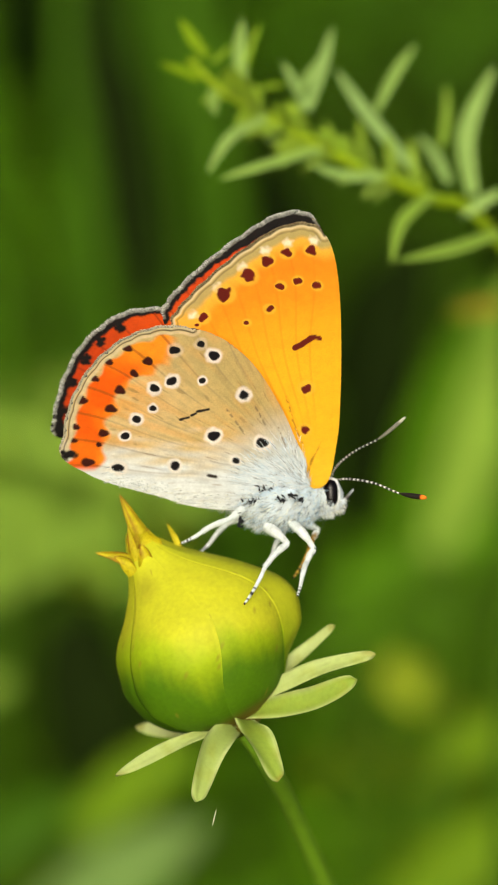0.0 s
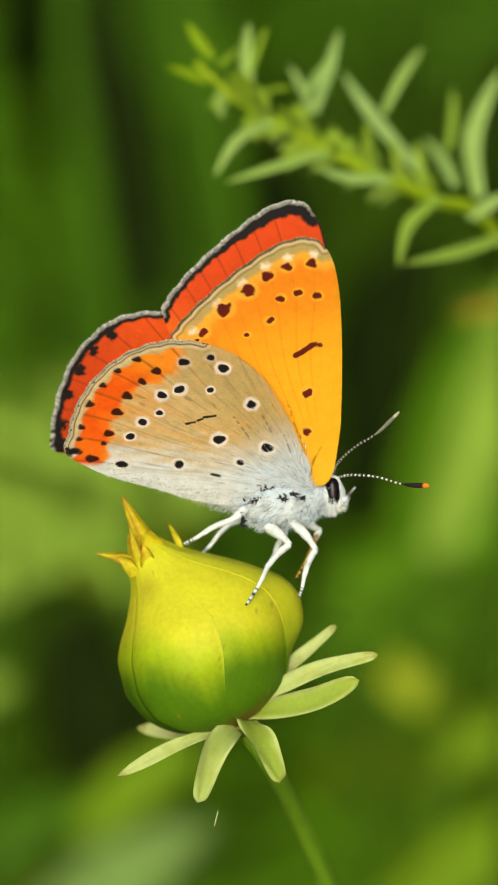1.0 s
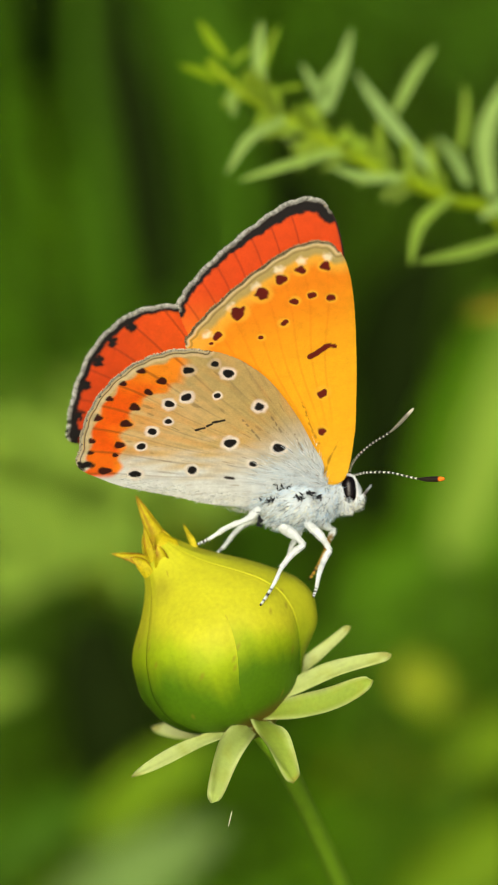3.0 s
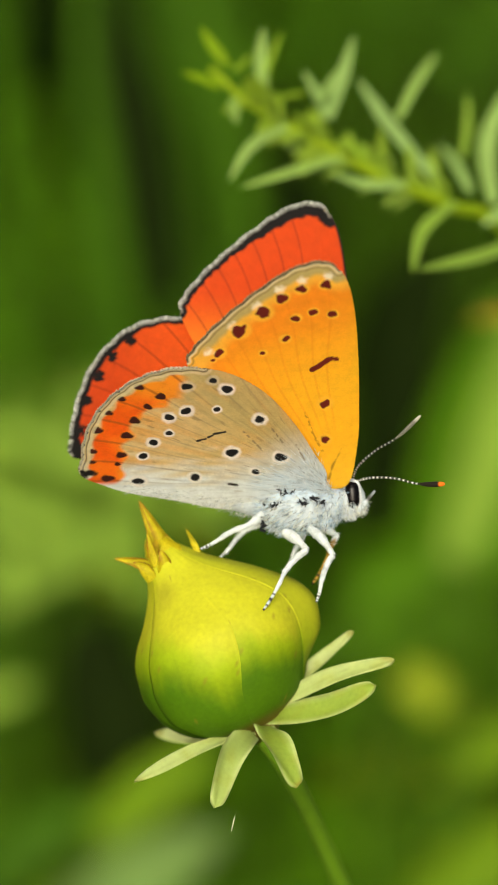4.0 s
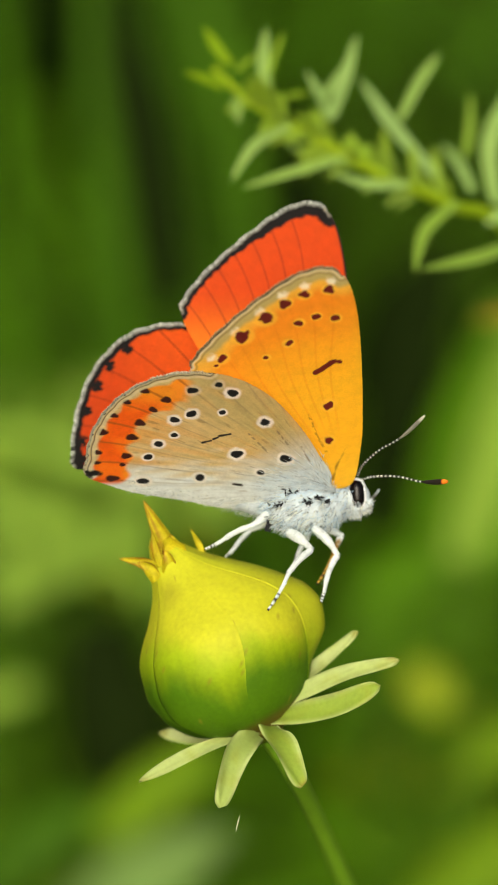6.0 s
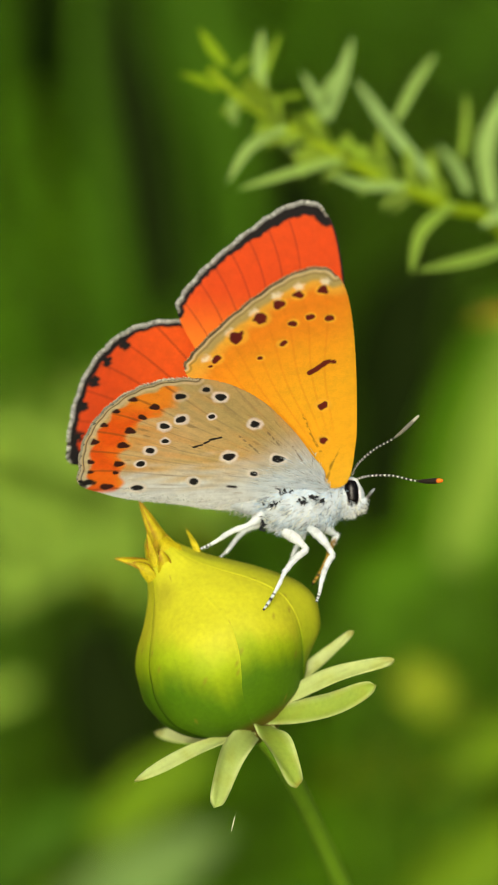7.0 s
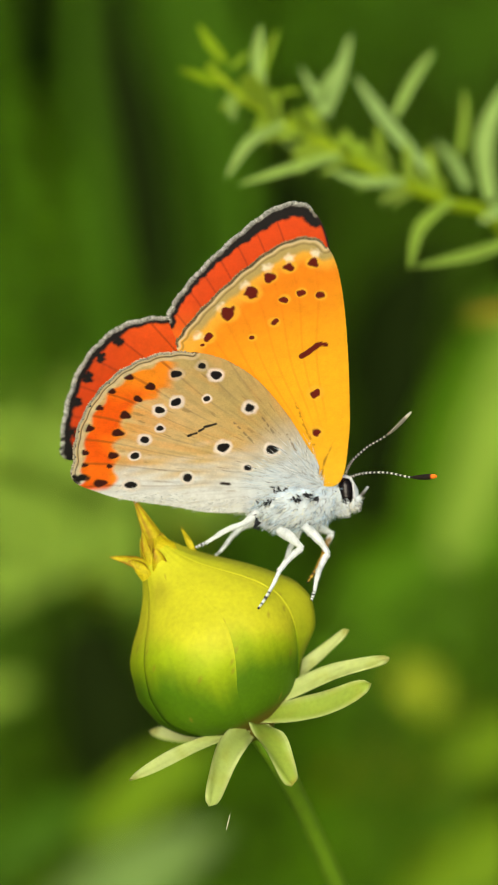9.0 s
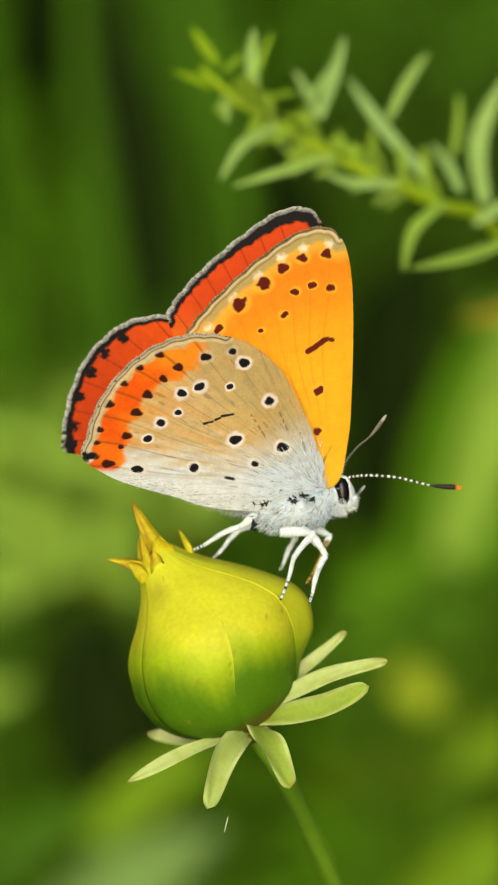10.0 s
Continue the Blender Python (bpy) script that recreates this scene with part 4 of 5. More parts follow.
def wing(name, label, edge, centre, outer_span, under, upper, veins_at, grow=1.0, near=True):
    """A wing in its own plane (x along the body, z up): two sheets of scales with raised veins, and a fringe of hairs on the outer margin."""
    n = 420
    rim_line = spline(edge, n, closed=True)
    i0, i1 = (int(k / len(edge) * n) for k in outer_span)
    for i in range(i0, i1):
        inward = np.array(centre) - rim_line[i]
        rim_line[i] = rim_line[i] + inward / np.linalg.norm(inward) * 0.09 * (1 - abs(math.sin((i - i0) / (i1 - i0) * 9 * math.pi)))
    outer = rim_line[i0:i1]
    sheets = []
    for side, rings in ((0, 120 if near else 30), (1, 30 if near else 120)):
        step = 1 if rings == 120 else 4
        ring = rim_line[::step]
        c = np.array(centre)
        p = np.concatenate([[c]] + [c + (ring - c) * ((i + 1) / rings) for i in range(rings)])
        k = len(ring)
        faces = [(0, 1 + (j + 1) % k, 1 + j) for j in range(k)]
        faces += [(1 + i * k + j, 1 + i * k + (j + 1) % k, 1 + (i + 1) * k + (j + 1) % k, 1 + (i + 1) * k + j) for i in range(rings - 1) for j in range(k)]
        rim = near_line(p, outer)
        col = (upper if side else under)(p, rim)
        vein, r = veins(p, veins_at, (0, 0.3))
        relief = 0.02 * (1 - ramp01(vein, 0.0, 0.25)) * ramp01(r, 2, 5)
        camber = 0.5 * np.sin(np.clip(r / 19, 0, 1) * math.pi) + 0.02 * np.cos(vein * 4.0) * ramp01(r, 6, 14)
        edge_thin = ramp01(np.repeat(np.arange(rings + 1), [1] + [k] * rings), rings * 1.0, rings * 0.85)
        y = (1 if near else -1) * (camber * 0.8) + (0.5 - side) * (-0.09 if near else 0.09) * edge_thin + (0.5 - side) * (-2 if near else 2) * relief * edge_thin
        sheets.append((np.stack([p[:, 0] * grow, y, p[:, 1] * grow], 1), faces, col))
    o = len(sheets[0][0])
    verts = np.concatenate([sheets[0][0], sheets[1][0]])
    faces = [f if near else f[::-1] for f in sheets[0][1]] + [tuple(i + o for i in (f[::-1] if near else f)) for f in sheets[1][1]]
    ob = part(name, verts, faces, M_WING_HIND if name == "hindwing" else M_WING, BUTTERFLY, label, np.concatenate([sheets[0][2], sheets[1][2]]))
    # fringe
    rnd = random.Random(len(name) + int(near))
    v, f, col = [], [], []
    c = np.array(centre)
    for i in range(0, len(outer) - 1):
        for _ in range(7):
            u = rnd.random()
            if rnd.random() > 0.04 * i or rnd.random() > 0.04 * (len(outer) - i):
                continue
            q = outer[i] * (1 - u) + outer[i + 1] * u
            d = outer[i + 1] - outer[i]
            nrm = np.array((d[1], -d[0])) / (np.linalg.norm(d) + 1e-9)
            if nrm @ (q - c) < 0:
                nrm = -nrm
            nrm = nrm + np.array((rnd.uniform(-0.35, 0.35), rnd.uniform(-0.35, 0.35)))
            t = np.array((-nrm[1], nrm[0])) * rnd.uniform(0.03, 0.05)
            l = (rnd.uniform(0.03, 0.1) if near else rnd.uniform(0.05, 0.15)) * min(1, 0.2 + 0.06 * i, 0.2 + 0.06 * (len(outer) - i))
            y0, y1 = rnd.uniform(-0.04, 0.04), rnd.uniform(-0.14, 0.14)
            b, e = q - nrm * (0.05 if near else 0.12), q + nrm * l
            rr = np.hypot(*q) / 19
            yy = (1 if near else -1) * 0.4 * math.sin(min(rr, 1) * math.pi)
            k = len(v)
            v += [((b - t)[0], yy + y0, (b - t)[1]), ((b + t)[0], yy + y0, (b + t)[1]), ((e + t * 0.6)[0], yy + y1, (e + t * 0.6)[1]), ((e - t * 0.6)[0], yy + y1, (e - t * 0.6)[1])]
            f.append((k, k + 1, k + 2, k + 3))
            shade = mix(tint("8a9088"), tint("f0f2ea"), rnd.random()) if not near else mix(tint("8e846c"), tint("dcd4bc"), rnd.random()) if name == "hindwing" else mix(tint("5e5038"), tint("b09e78"), rnd.random())
            shade = shade * (0.78 + 0.22 * math.sin(i * 0.42) ** 2) if not near else shade
            if not near and name == "hindwing" and i > 0.86 * len(outer) and math.sin(i * 0.42) ** 2 < 0.4:
                shade = shade * 0.12
            dim = 0.8 if near else 0.4
            col += [shade * dim, shade * dim, shade, shade]
    part("fringe", np.array(v) * (grow, 1, grow), f, M_FRINGE, ob, "pale grey hair fringe", np.array(col))
    return ob


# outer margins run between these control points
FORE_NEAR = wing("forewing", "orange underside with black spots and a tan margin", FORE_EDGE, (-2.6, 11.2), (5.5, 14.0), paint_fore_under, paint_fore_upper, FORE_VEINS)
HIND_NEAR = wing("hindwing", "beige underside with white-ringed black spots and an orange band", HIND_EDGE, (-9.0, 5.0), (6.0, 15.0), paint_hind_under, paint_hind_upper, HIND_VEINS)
FORE_FAR = wing("forewing", "red-orange upper side with a black margin", FAR_FORE_EDGE, (-2.6, 11.2), (5.5, 14.0), paint_fore_under, paint_fore_upper, FORE_VEINS, 1.03, False)
HIND_FAR = wing("hindwing", "red-orange upper side with a black-spotted margin", FAR_HIND_EDGE, (-9.0, 5.0), (6.0, 15.0), paint_hind_under, paint_hind_upper, HIND_VEINS, 1.052, False)


def base_hair(parent, seed):
    """Long pale hairs over the root of the near hindwing."""
    rnd = random.Random(seed)
    v, f, col = [], [], []
    while len(f) < 950:
        r, w = 5.4 * rnd.random() ** 1.3, radians(rnd.uniform(98, 196))
        q = np.array((-0.35 + r * math.cos(w), 0.2 + r * math.sin(w) * 0.72))
        d = np.array((math.cos(w + rnd.uniform(-0.4, 0.4)), math.sin(w + rnd.uniform(-0.5, 0.3))))
        t = np.array((-d[1], d[0])) * rnd.uniform(0.012, 0.028)
        e = q + d * rnd.uniform(0.4, 1.1)
        rise = 0.4 * math.sin(min(np.hypot(*q) / 19, 1) * math.pi)
        y, k = rise - 0.07, len(v)
        v += [((q - t)[0], y, (q - t)[1]), ((q + t)[0], y, (q + t)[1]), (e[0], y - rnd.uniform(0.02, 0.3), e[1])]
        f.append((k, k + 1, k + 2))
        col += [np.array(rnd.choice((tint("f0f4f6"), tint("d5e4f0"), tint("c2d4e2"), tint("e6ecf0"), tint("8c9298"))))] * 3
    tagged(part("hair", v, f, M_FUR, parent, colours=np.array(col)), kind="stuff")


base_hair(HIND_NEAR, 21)


def edge_hair(parent, seed):
    """Fine pale hairs that hang over the lower margin of the near hindwing."""
    rnd = random.Random(seed)
    line = spline(HIND_EDGE[15:], 140)
    v, f, col = [], [], []
    for _ in range(620):
        i = rnd.randrange(44, 138)
        q = line[i] + (rnd.uniform(-0.2, 0.2), 0.12 + rnd.uniform(0.0, 1.1) ** 1.5)
        d = np.array((-1.0, rnd.uniform(-0.3, 0.3)))
        d /= np.linalg.norm(d)
        t = np.array((-d[1], d[0])) * rnd.uniform(0.014, 0.03)
        e = q + d * rnd.uniform(0.3, 0.65)
        rise = 0.4 * math.sin(min(np.hypot(*q) / 19, 1) * math.pi)
        k = len(v)
        v += [((q - t)[0], rise - 0.06, (q - t)[1]), ((q + t)[0], rise - 0.06, (q + t)[1]), (e[0], rise - rnd.uniform(-0.1, 0.18), e[1])]
        f.append((k, k + 1, k + 2))
        col += [np.array(rnd.choice((tint("e8ecec"), tint("d4dcdf"), tint("c0c8cc"), tint("dfe0d4"), tint("9aa2a6"))))] * 3
    tagged(part("margin_hair", v, f, M_FUR, parent, colours=np.array(col)), kind="stuff")


edge_hair(HIND_NEAR, 27)


def build_fold():
    """The pale inner margin of the near hindwing, folded along the abdomen; it keeps to the body when the wing opens."""
    top = spline([(-0.5, 2.2), (-5.0, 2.3), (-9.5, 2.2), (-13.5, 2.0), (-16.9, 1.9)], 90)
    low = spline([(-1.6, -1.2), (-4.8, -1.7), (-8.4, -1.4), (-11.2, -0.52), (-14.3, 0.5), (-17.0, 1.6)], 90)
    v, f, col = [], [], []
    rows = 16
    for sheet in (0, 1):
        for i in range(90):
            for k in range(rows + 1):
                q = low[i] * (1 - k / rows) + top[i] * (k / rows)
                pleat = 0.05 * math.sin(k * 1.9 + i * 0.05) * math.sin(math.pi * k / rows)
                v.append((q[0], 0.8 + pleat + sheet * 0.07 + 0.25 * (1 - k / rows) ** 2, q[1]))
    p = np.array(v)[:, ::2]
    tone = mix(tint("d4dad6"), tint("a8b2b4"), ramp01(speckle(p * (0.5, 3.4), 1.1, 2), -0.2, 0.5))
    tone = mix(tone, tint("dbe9f4"), 0.6 * ramp01(p[:, 0], -7, -1))
    w = rows + 1
    for sheet in (0, 1):
        o = sheet * 90 * w
        for i in range(89):
            for k in range(rows):
                q = (o + i * w + k, o + i * w + k + 1, o + (i + 1) * w + k + 1, o + (i + 1) * w + k)
                f.append(q if sheet else q[::-1])
    ob = part("wing_fold", v, f, M_WING, BUTTERFLY, "white folded inner margin of the hindwing", tone)
    rnd = random.Random(12)
    hv, hf, hc = [], [], []
    for _ in range(1500):
        i = rnd.randrange(4, 88)
        k = rnd.random()
        k = 0.22 + 0.78 * k
        q = low[i] * (1 - k) + top[i] * k * 0.95
        d = np.array((-1.0, rnd.uniform(-0.1, 0.3)))
        d /= np.linalg.norm(d)
        l = rnd.uniform(0.25, 0.7)
        t = np.array((-d[1], d[0])) * rnd.uniform(0.012, 0.024)
        y, e, o = rnd.uniform(0.62, 0.78), q + d * l, len(hv)
        hv += [((q - t)[0], y, (q - t)[1]), ((q + t)[0], y, (q + t)[1]), (e[0], y - rnd.uniform(0, 0.2), e[1])]
        hf.append((o, o + 1, o + 2))
        hc += [mix(tint("e0e4de"), tint("a6b0b2"), rnd.random() ** 1.6)] * 3
    tagged(part("hair", hv, hf, M_FUR, ob, colours=np.array(hc)), kind="stuff")
    return ob


FOLD = build_fold()


def blob(path, radii_w, radii_d, n=26, sides=24, ruffle=0.06, seed=0.0):
    """A rounded body along the path with its own half height and half depth."""
    path = spline(path, n)
    w = np.interp(np.linspace(0, 1, n), np.linspace(0, 1, len(radii_w)), radii_w)
    d = np.interp(np.linspace(0, 1, n), np.linspace(0, 1, len(radii_d)), radii_d)
    t = np.gradient(path, axis=0)
    t /= np.linalg.norm(t, axis=1)[:, None]
    up = np.cross(t, (0, 1, 0))
    up /= np.linalg.norm(up, axis=1)[:, None]
    verts, faces = [], []
    for i in range(n):
        for k in range(sides):
            a = 2 * math.pi * k / sides
            q = path[i] + w[i] * math.cos(a) * up[i] + d[i] * math.sin(a) * np.array((0, 1, 0))
            verts.append(q + (q - path[i]) * ruffle * noise.noise(Vector(q * 1.5 + seed)))
    for i in range(n - 1):
        for k in range(sides):
            j = (k + 1) % sides
            faces.append((i * sides + k, i * sides + j, i * sides + sides + j, i * sides + sides + k))
    verts += [path[0], path[-1]]
    for k in range(sides):
        j = (k + 1) % sides
        faces += [(len(verts) - 2, j, k), (len(verts) - 1, (n - 1) * sides + k, (n - 1) * sides + j)]
    return np.array(verts), faces


def fur(name, verts, count, length, flow, parent, seed, shades, only=None):
    """Hairs that lie along the flow over a furry part."""
    rnd = random.Random(seed)
    v, f, col = [], [], []
    c = verts.mean(0)
    flow = np.array(flow, float)
    made = 0
    while made < count:
        q = verts[rnd.randrange(len(verts))] + np.array([rnd.uniform(-0.25, 0.25) for _ in range(3)])
        if only and not only(q):
            made += 0.02
            continue
        made += 1
        out = (q - c) / (np.linalg.norm(q - c) + 1e-9)
        d = flow + out * rnd.uniform(0.15, 0.8) + np.array([rnd.uniform(-0.4, 0.4) for _ in range(3)])
        d /= np.linalg.norm(d)
        s = np.cross(d, (0, 1, 0.2))
        s = s / (np.linalg.norm(s) + 1e-9) * rnd.uniform(0.010, 0.022)
        l = rnd.uniform(0.5, 1.0) * length
        k = len(v)
        m = q + d * l * 0.55 + out * 0.05
        v += [q - s, q + s, m + s * 0.8, m - s * 0.8, q + d * l]
        f += [(k, k + 1, k + 2, k + 3), (k + 3, k + 2, k + 4)]
        shade = np.array(shades[rnd.randrange(len(shades))]) * rnd.uniform(0.8, 1.1)
        col += [shade] * 5
    return tagged(part(name, v, f, M_FUR, parent, colours=np.array(col)), kind="stuff")


def build_body():
    white, blue, grey, cream = (np.array(tint(c)) for c in ("d6e0e6", "aecbe2", "78848c", "dedfcc"))
    F = FOOT
    v, f = blob([np.array((-0.6, 0, -4.5)) - F, np.array((1.2, 0, -4.2)) - F, np.array((3.6, 0, -3.9)) - F, np.array((5.4, 0, -3.9)) - F], (0.7, 1.75, 2.0, 1.75, 0.75), (0.6, 1.5, 1.8, 1.5, 0.7), seed=1)
    col = mix(mix(white, blue, 0.6 * ramp01(v[:, 2] - v[:, 2].mean(), -0.6, 1.2)), grey, 0.6 * ramp01(speckle(v[:, ::2], 1.3, 3), 0.15, 0.5))
    thorax = part("thorax", v, f, M_FUR, BUTTERFLY, "furry pale blue-white thorax", col)
    fur("fur", v, 5200, 0.75, (-0.7, 0, -0.3), thorax, 3, [white, white, white, white, white, blue, blue, blue, cream, cream, grey, grey, grey * 0.35])
    # creases between the plates of the thorax, their shade put into black flecks
    rnd = random.Random(9)
    v, f = [], []
    for q, wide, high, count in (((0.29, -2.0, -4.1), 0.42, 0.16, 17), ((2.35, -2.25, -4.05), 0.22, 0.10, 15), ((2.95, -2.2, -3.75), 0.15, 0.12, 13), ((3.7, -2.15, -4.1), 0.13, 0.08, 9),
                                 ((-0.6, -1.7, -5.6), 0.12, 0.34, 22), ((1.2, -1.85, -3.3), 0.4, 0.14, 10)):
        for _ in range(count):
            c = np.array(q) - F + (rnd.gauss(0, wide * 0.8), rnd.uniform(-0.25, 0.1), rnd.gauss(0, high))
            w = rnd.uniform(0, 6.283)
            d = np.array((math.cos(w), 0, math.sin(w))) * rnd.uniform(0.12, 0.28)
            t = np.array((-d[2], 0, d[0])) * rnd.uniform(0.2, 0.42)
            k = len(v)
            v += [c - d - t * 0.3, c - t, c + d, c + t]
            f.append((k, k + 1, k + 2, k + 3))
    tagged(part("dark_tuft", v, f, M_FUR, thorax, "black flecks painting the shade in the thorax's creases", np.tile(tint("1c1e22"), (len(v), 1))), kind="stuff")
    v, f = blob([np.array((0.6, 0, -4.3)) - F, np.array((-2.5, 0.4, -3.5)) - F, np.array((-6.1, 0.5, -2.2)) - F, np.array((-9.6, 0.5, -0.9)) - F], (1.2, 1.05, 0.85, 0.6, 0.2), (0.9, 0.8, 0.7, 0.55, 0.2), seed=2)
    abdomen = part("abdomen", v, f, M_FUR, BUTTERFLY, "slender white abdomen", 0.8 * mix(mix(white, cream, ramp01(-v[:, 2], 0, 3) * 0.3), grey, 0.25 + 0.3 * ramp01(speckle(v[:, ::2] * (0.6, 2.5), 1.2, 8), 0.0, 0.4)))
    fur("fur", v, 1800, 0.5, (-1, 0, -0.1), abdomen, 4, [white * 0.8, cream * 0.8, grey])
    v, f = blob([np.array((4.9, 0, -4.0)) - F, np.array((5.8, 0, -3.9)) - F, np.array((6.6, 0, -4.2)) - F], (0.75, 1.2, 1.0, 0.4), (0.7, 1.0, 0.95, 0.4), seed=4)
    head = part("head", v, f, M_FUR, BUTTERFLY, "white furry head", np.tile(white, (len(v), 1)))
    fur("fur", v, 1100, 0.45, (0.3, 0, -0.5), head, 5, [white, white, cream, grey], only=lambda q: q[2] < (v[:, 2].mean() - 0.1))
    for side in (-1, 1):
        e = np.array((5.78, 0, -3.62)) - F + (0, side * 0.66, 0)
        for name, label, grow, at, skin in (("eye", "shiny black compound eye", 1.0, (0, 0, 0), M_EYE), ("eye_rim", "ring of white scales round the eye", 1.2, (0.07, -side * 0.2, -0.02), M_FUR)):
            c = e + at
            v, f = blob([c + (-0.1, 0, 0.98 * grow), c + (0.02, 0, 0.48), c + (0.06, 0, -0.48), c + (0.0, 0, -0.98 * grow)], np.array((0.09, 0.40, 0.52, 0.54, 0.52, 0.40, 0.09)) * grow,
                        np.array((0.08, 0.4, 0.5, 0.52, 0.5, 0.4, 0.08)), ruffle=0)
            part(name, v, f, skin, head, label, None if skin is M_EYE else np.tile(tint("eef3f4"), (len(v), 1)))
        path = spline([np.array(q) - F + (0, side * d, 0) for q, d in (((5.3, 0, -4.7), 0.3), ((6.3, 0, -4.5), 0.42), ((6.87, 0, -4.0), 0.5), ((7.45, 0, -3.35), 0.56))], 18)
        v, f, along = tube(path, (0.3, 0.34, 0.27, 0.13, 0.08, 0.05), 10)
        part("palp", v, f, M_FUR, head, "white palp with a dark tip", mix(white, tint("4a4640"), ramp01(along, 0.6, 0.72) * (0.4 + 0.6 * np.sin(along * 60) ** 2)))


build_body()


def feeler(name, root, points, club_from, tip_colour, club_colour, parent_label, fat=1.0):
    """An antenna about its own root: ringed black and white shaft and a swollen club."""
    root = np.array(root)
    ob = new(name)
    ob.parent = BUTTERFLY
    ob.location = Vector(root - FOOT) * MM
    tagged(ob, parent_label)
    path = spline([np.array(p) - root for p in [tuple(root)] + points], 150)
    cut = int(club_from * 150)
    rings = 18
    radii = [0.052 + 0.038 * max(0, math.sin(2 * math.pi * rings * i / cut)) for i in range(cut)]
    v, f, along = tube(path[:cut + 1], radii, 8)
    band = np.sin(2 * math.pi * rings * along)
    part("shaft", v, f, M_FEELER, ob, "black shaft with white rings", mix(tint("1c1a17"), tint("f0efe8"), ramp01(band, 0.1, 0.45)))
    v, f, along = tube(path[cut:], np.array((0.11, 0.19, 0.23, 0.24, 0.2, 0.1)) * fat, 12)
    part("club", v, f, M_FEELER, ob, "thickened club", mix(club_colour, tip_colour, ramp01(along, 0.68, 0.8)))
    return ob


FEELER_FAR = feeler("antenna", (6, -0.2, -2.7), [(7.13, -1.2, -2.61), (8.9, -2.7, -2.93), (10.68, -4.2, -3.66), (12.49, -5.4, -3.99)], 0.76, tint("f07818"), tint("1d1712"), "ringed antenna with a black, orange-tipped club", 0.85)
FEELER_NEAR = feeler("antenna", (5.91, -0.4, -2.3), [(6.42, -0.8, -1.5), (7.75, -1.6, -0.5), (9.5, -2.6, 0.4), (11.26, -3.6, 1.83)], 0.72, tint("b9b8a6"), tint("77766a"), "ringed antenna with a grey club", 0.6)


def leg(points, radii, tarsus=None, seed=0):
    """A jointed leg from its joints in the leaning frame: hairy femur and tibia, each part about its own joint, and a foot banded towards its claw."""
    rnd = random.Random(seed)
    root = np.array(points[0])
    ob = new("leg")
    ob.parent = BUTTERFLY
    ob.location = Vector(root - FOOT) * MM
    joints = [np.array(q) - root for q in points]
    radii = [0.85 * r for r in radii]
    white, dark = tint("ccd4d6"), tint("221c18")
    for i, name in enumerate(("femur", "tibia", "tarsus")):
        b = joints[i + 1] - joints[i]
        bow = np.cross(b, (0, 1, 0)) * (0.05, -0.04, 0.03)[i]
        path = spline([np.zeros(3), b / 3 + bow, b * 2 / 3 + bow, b], 26)
        r0, r1 = radii[i], radii[i + 1]
        shape = ((r0 * 0.8, r0 * 1.12, r0, r1 * 0.95, r1 * 0.9), (r0 * 0.85, r0 * 1.05, r0 * 0.85, r1 * 1.15, r1 * 1.05), (r0 * 0.85, r0 * 0.9, r1 * 1.25, r1 * 1.1, r1 * 0.7))[i]
        v, f, along = tube(path, shape, 12)
        v = [np.array(q) * (1 + 0.03 * noise.noise(Vector(q) * 5)) for q in v]
        col = np.tile(white, (len(v), 1))
        col = mix(col, tint("a9b3b8"), 0.5 * ramp01(speckle(np.array(v)[:, ::2], 3.0, seed + i), 0.1, 0.5))
        if tarsus is not None and i > 0:
            col = mix(col, tint("8a6a20"), ramp01(along + 0.3 * speckle(np.array(v)[:, ::2], 4.0, 3.0), 0.1, 0.5) if i == 1 else 1.0)
        if i == 2:
            col = mix(col if tarsus is None else np.tile(tarsus, (len(v), 1)), dark, np.maximum(ramp01(np.sin(along * 46 + 1.0), 0.1, 0.5) * ramp01(along, 0.5, 0.56), ramp01(along, 0.93, 0.96)))
        v, col = list(v), list(col)
        for _ in range((110, 80, 24)[i]):
            k = rnd.randrange(len(along) - 2)
            q, n = np.array(v[k]), np.array(v[k]) - path[min(25, int(along[k] * 25))]
            d = b / np.linalg.norm(b) + n / (np.linalg.norm(n) + 1e-9) * rnd.uniform(0.2, 0.7)
            t = np.cross(d, (0, 1, 0.3))
            t = t / (np.linalg.norm(t) + 1e-9) * 0.014
            o = len(v)
            v += [q - t, q + t, q + d * rnd.uniform(0.08, 0.2)]
            f.append((o, o + 1, o + 2))
            col += [col[k]] * 3
        segment = part(name, v, f, M_LEG, ob, "" if i < 2 else "foot banded black and white", np.array(col))
        segment.location = Vector(joints[i]) * MM
    return ob


LEG_HIND_NEAR = leg([(-0.4, -1, -4.62), (-1.61, -1.6, -5.54), (-3.32, -1.5, -6.34), (-4.83, -1.4, -7.14)], (0.34, 0.24, 0.18, 0.11), seed=1)
LEG_HIND_FAR = leg([(-0, 1, -4.88), (-1.59, 1.6, -5.86), (-2.68, 1.6, -7.06), (-3.48, 1.6, -7.85)], (0.28, 0.2, 0.15, 0.1), seed=2)
LEG_MID_NEAR = leg([(1.14, -1.2, -5.93), (2.72, -2.7, -7.13), (1.13, -3.7, -8.73), (-0.34, -4.75, -11.31)], (0.42, 0.28, 0.2, 0.12), seed=3)
LEG_MID_FAR = leg([(2.49, 0.8, -5.88), (2.19, 1.5, -6.86), (1.79, 1.8, -7.7), (1.34, 2.2, -8.72)], (0.26, 0.2, 0.16, 0.1), seed=4)
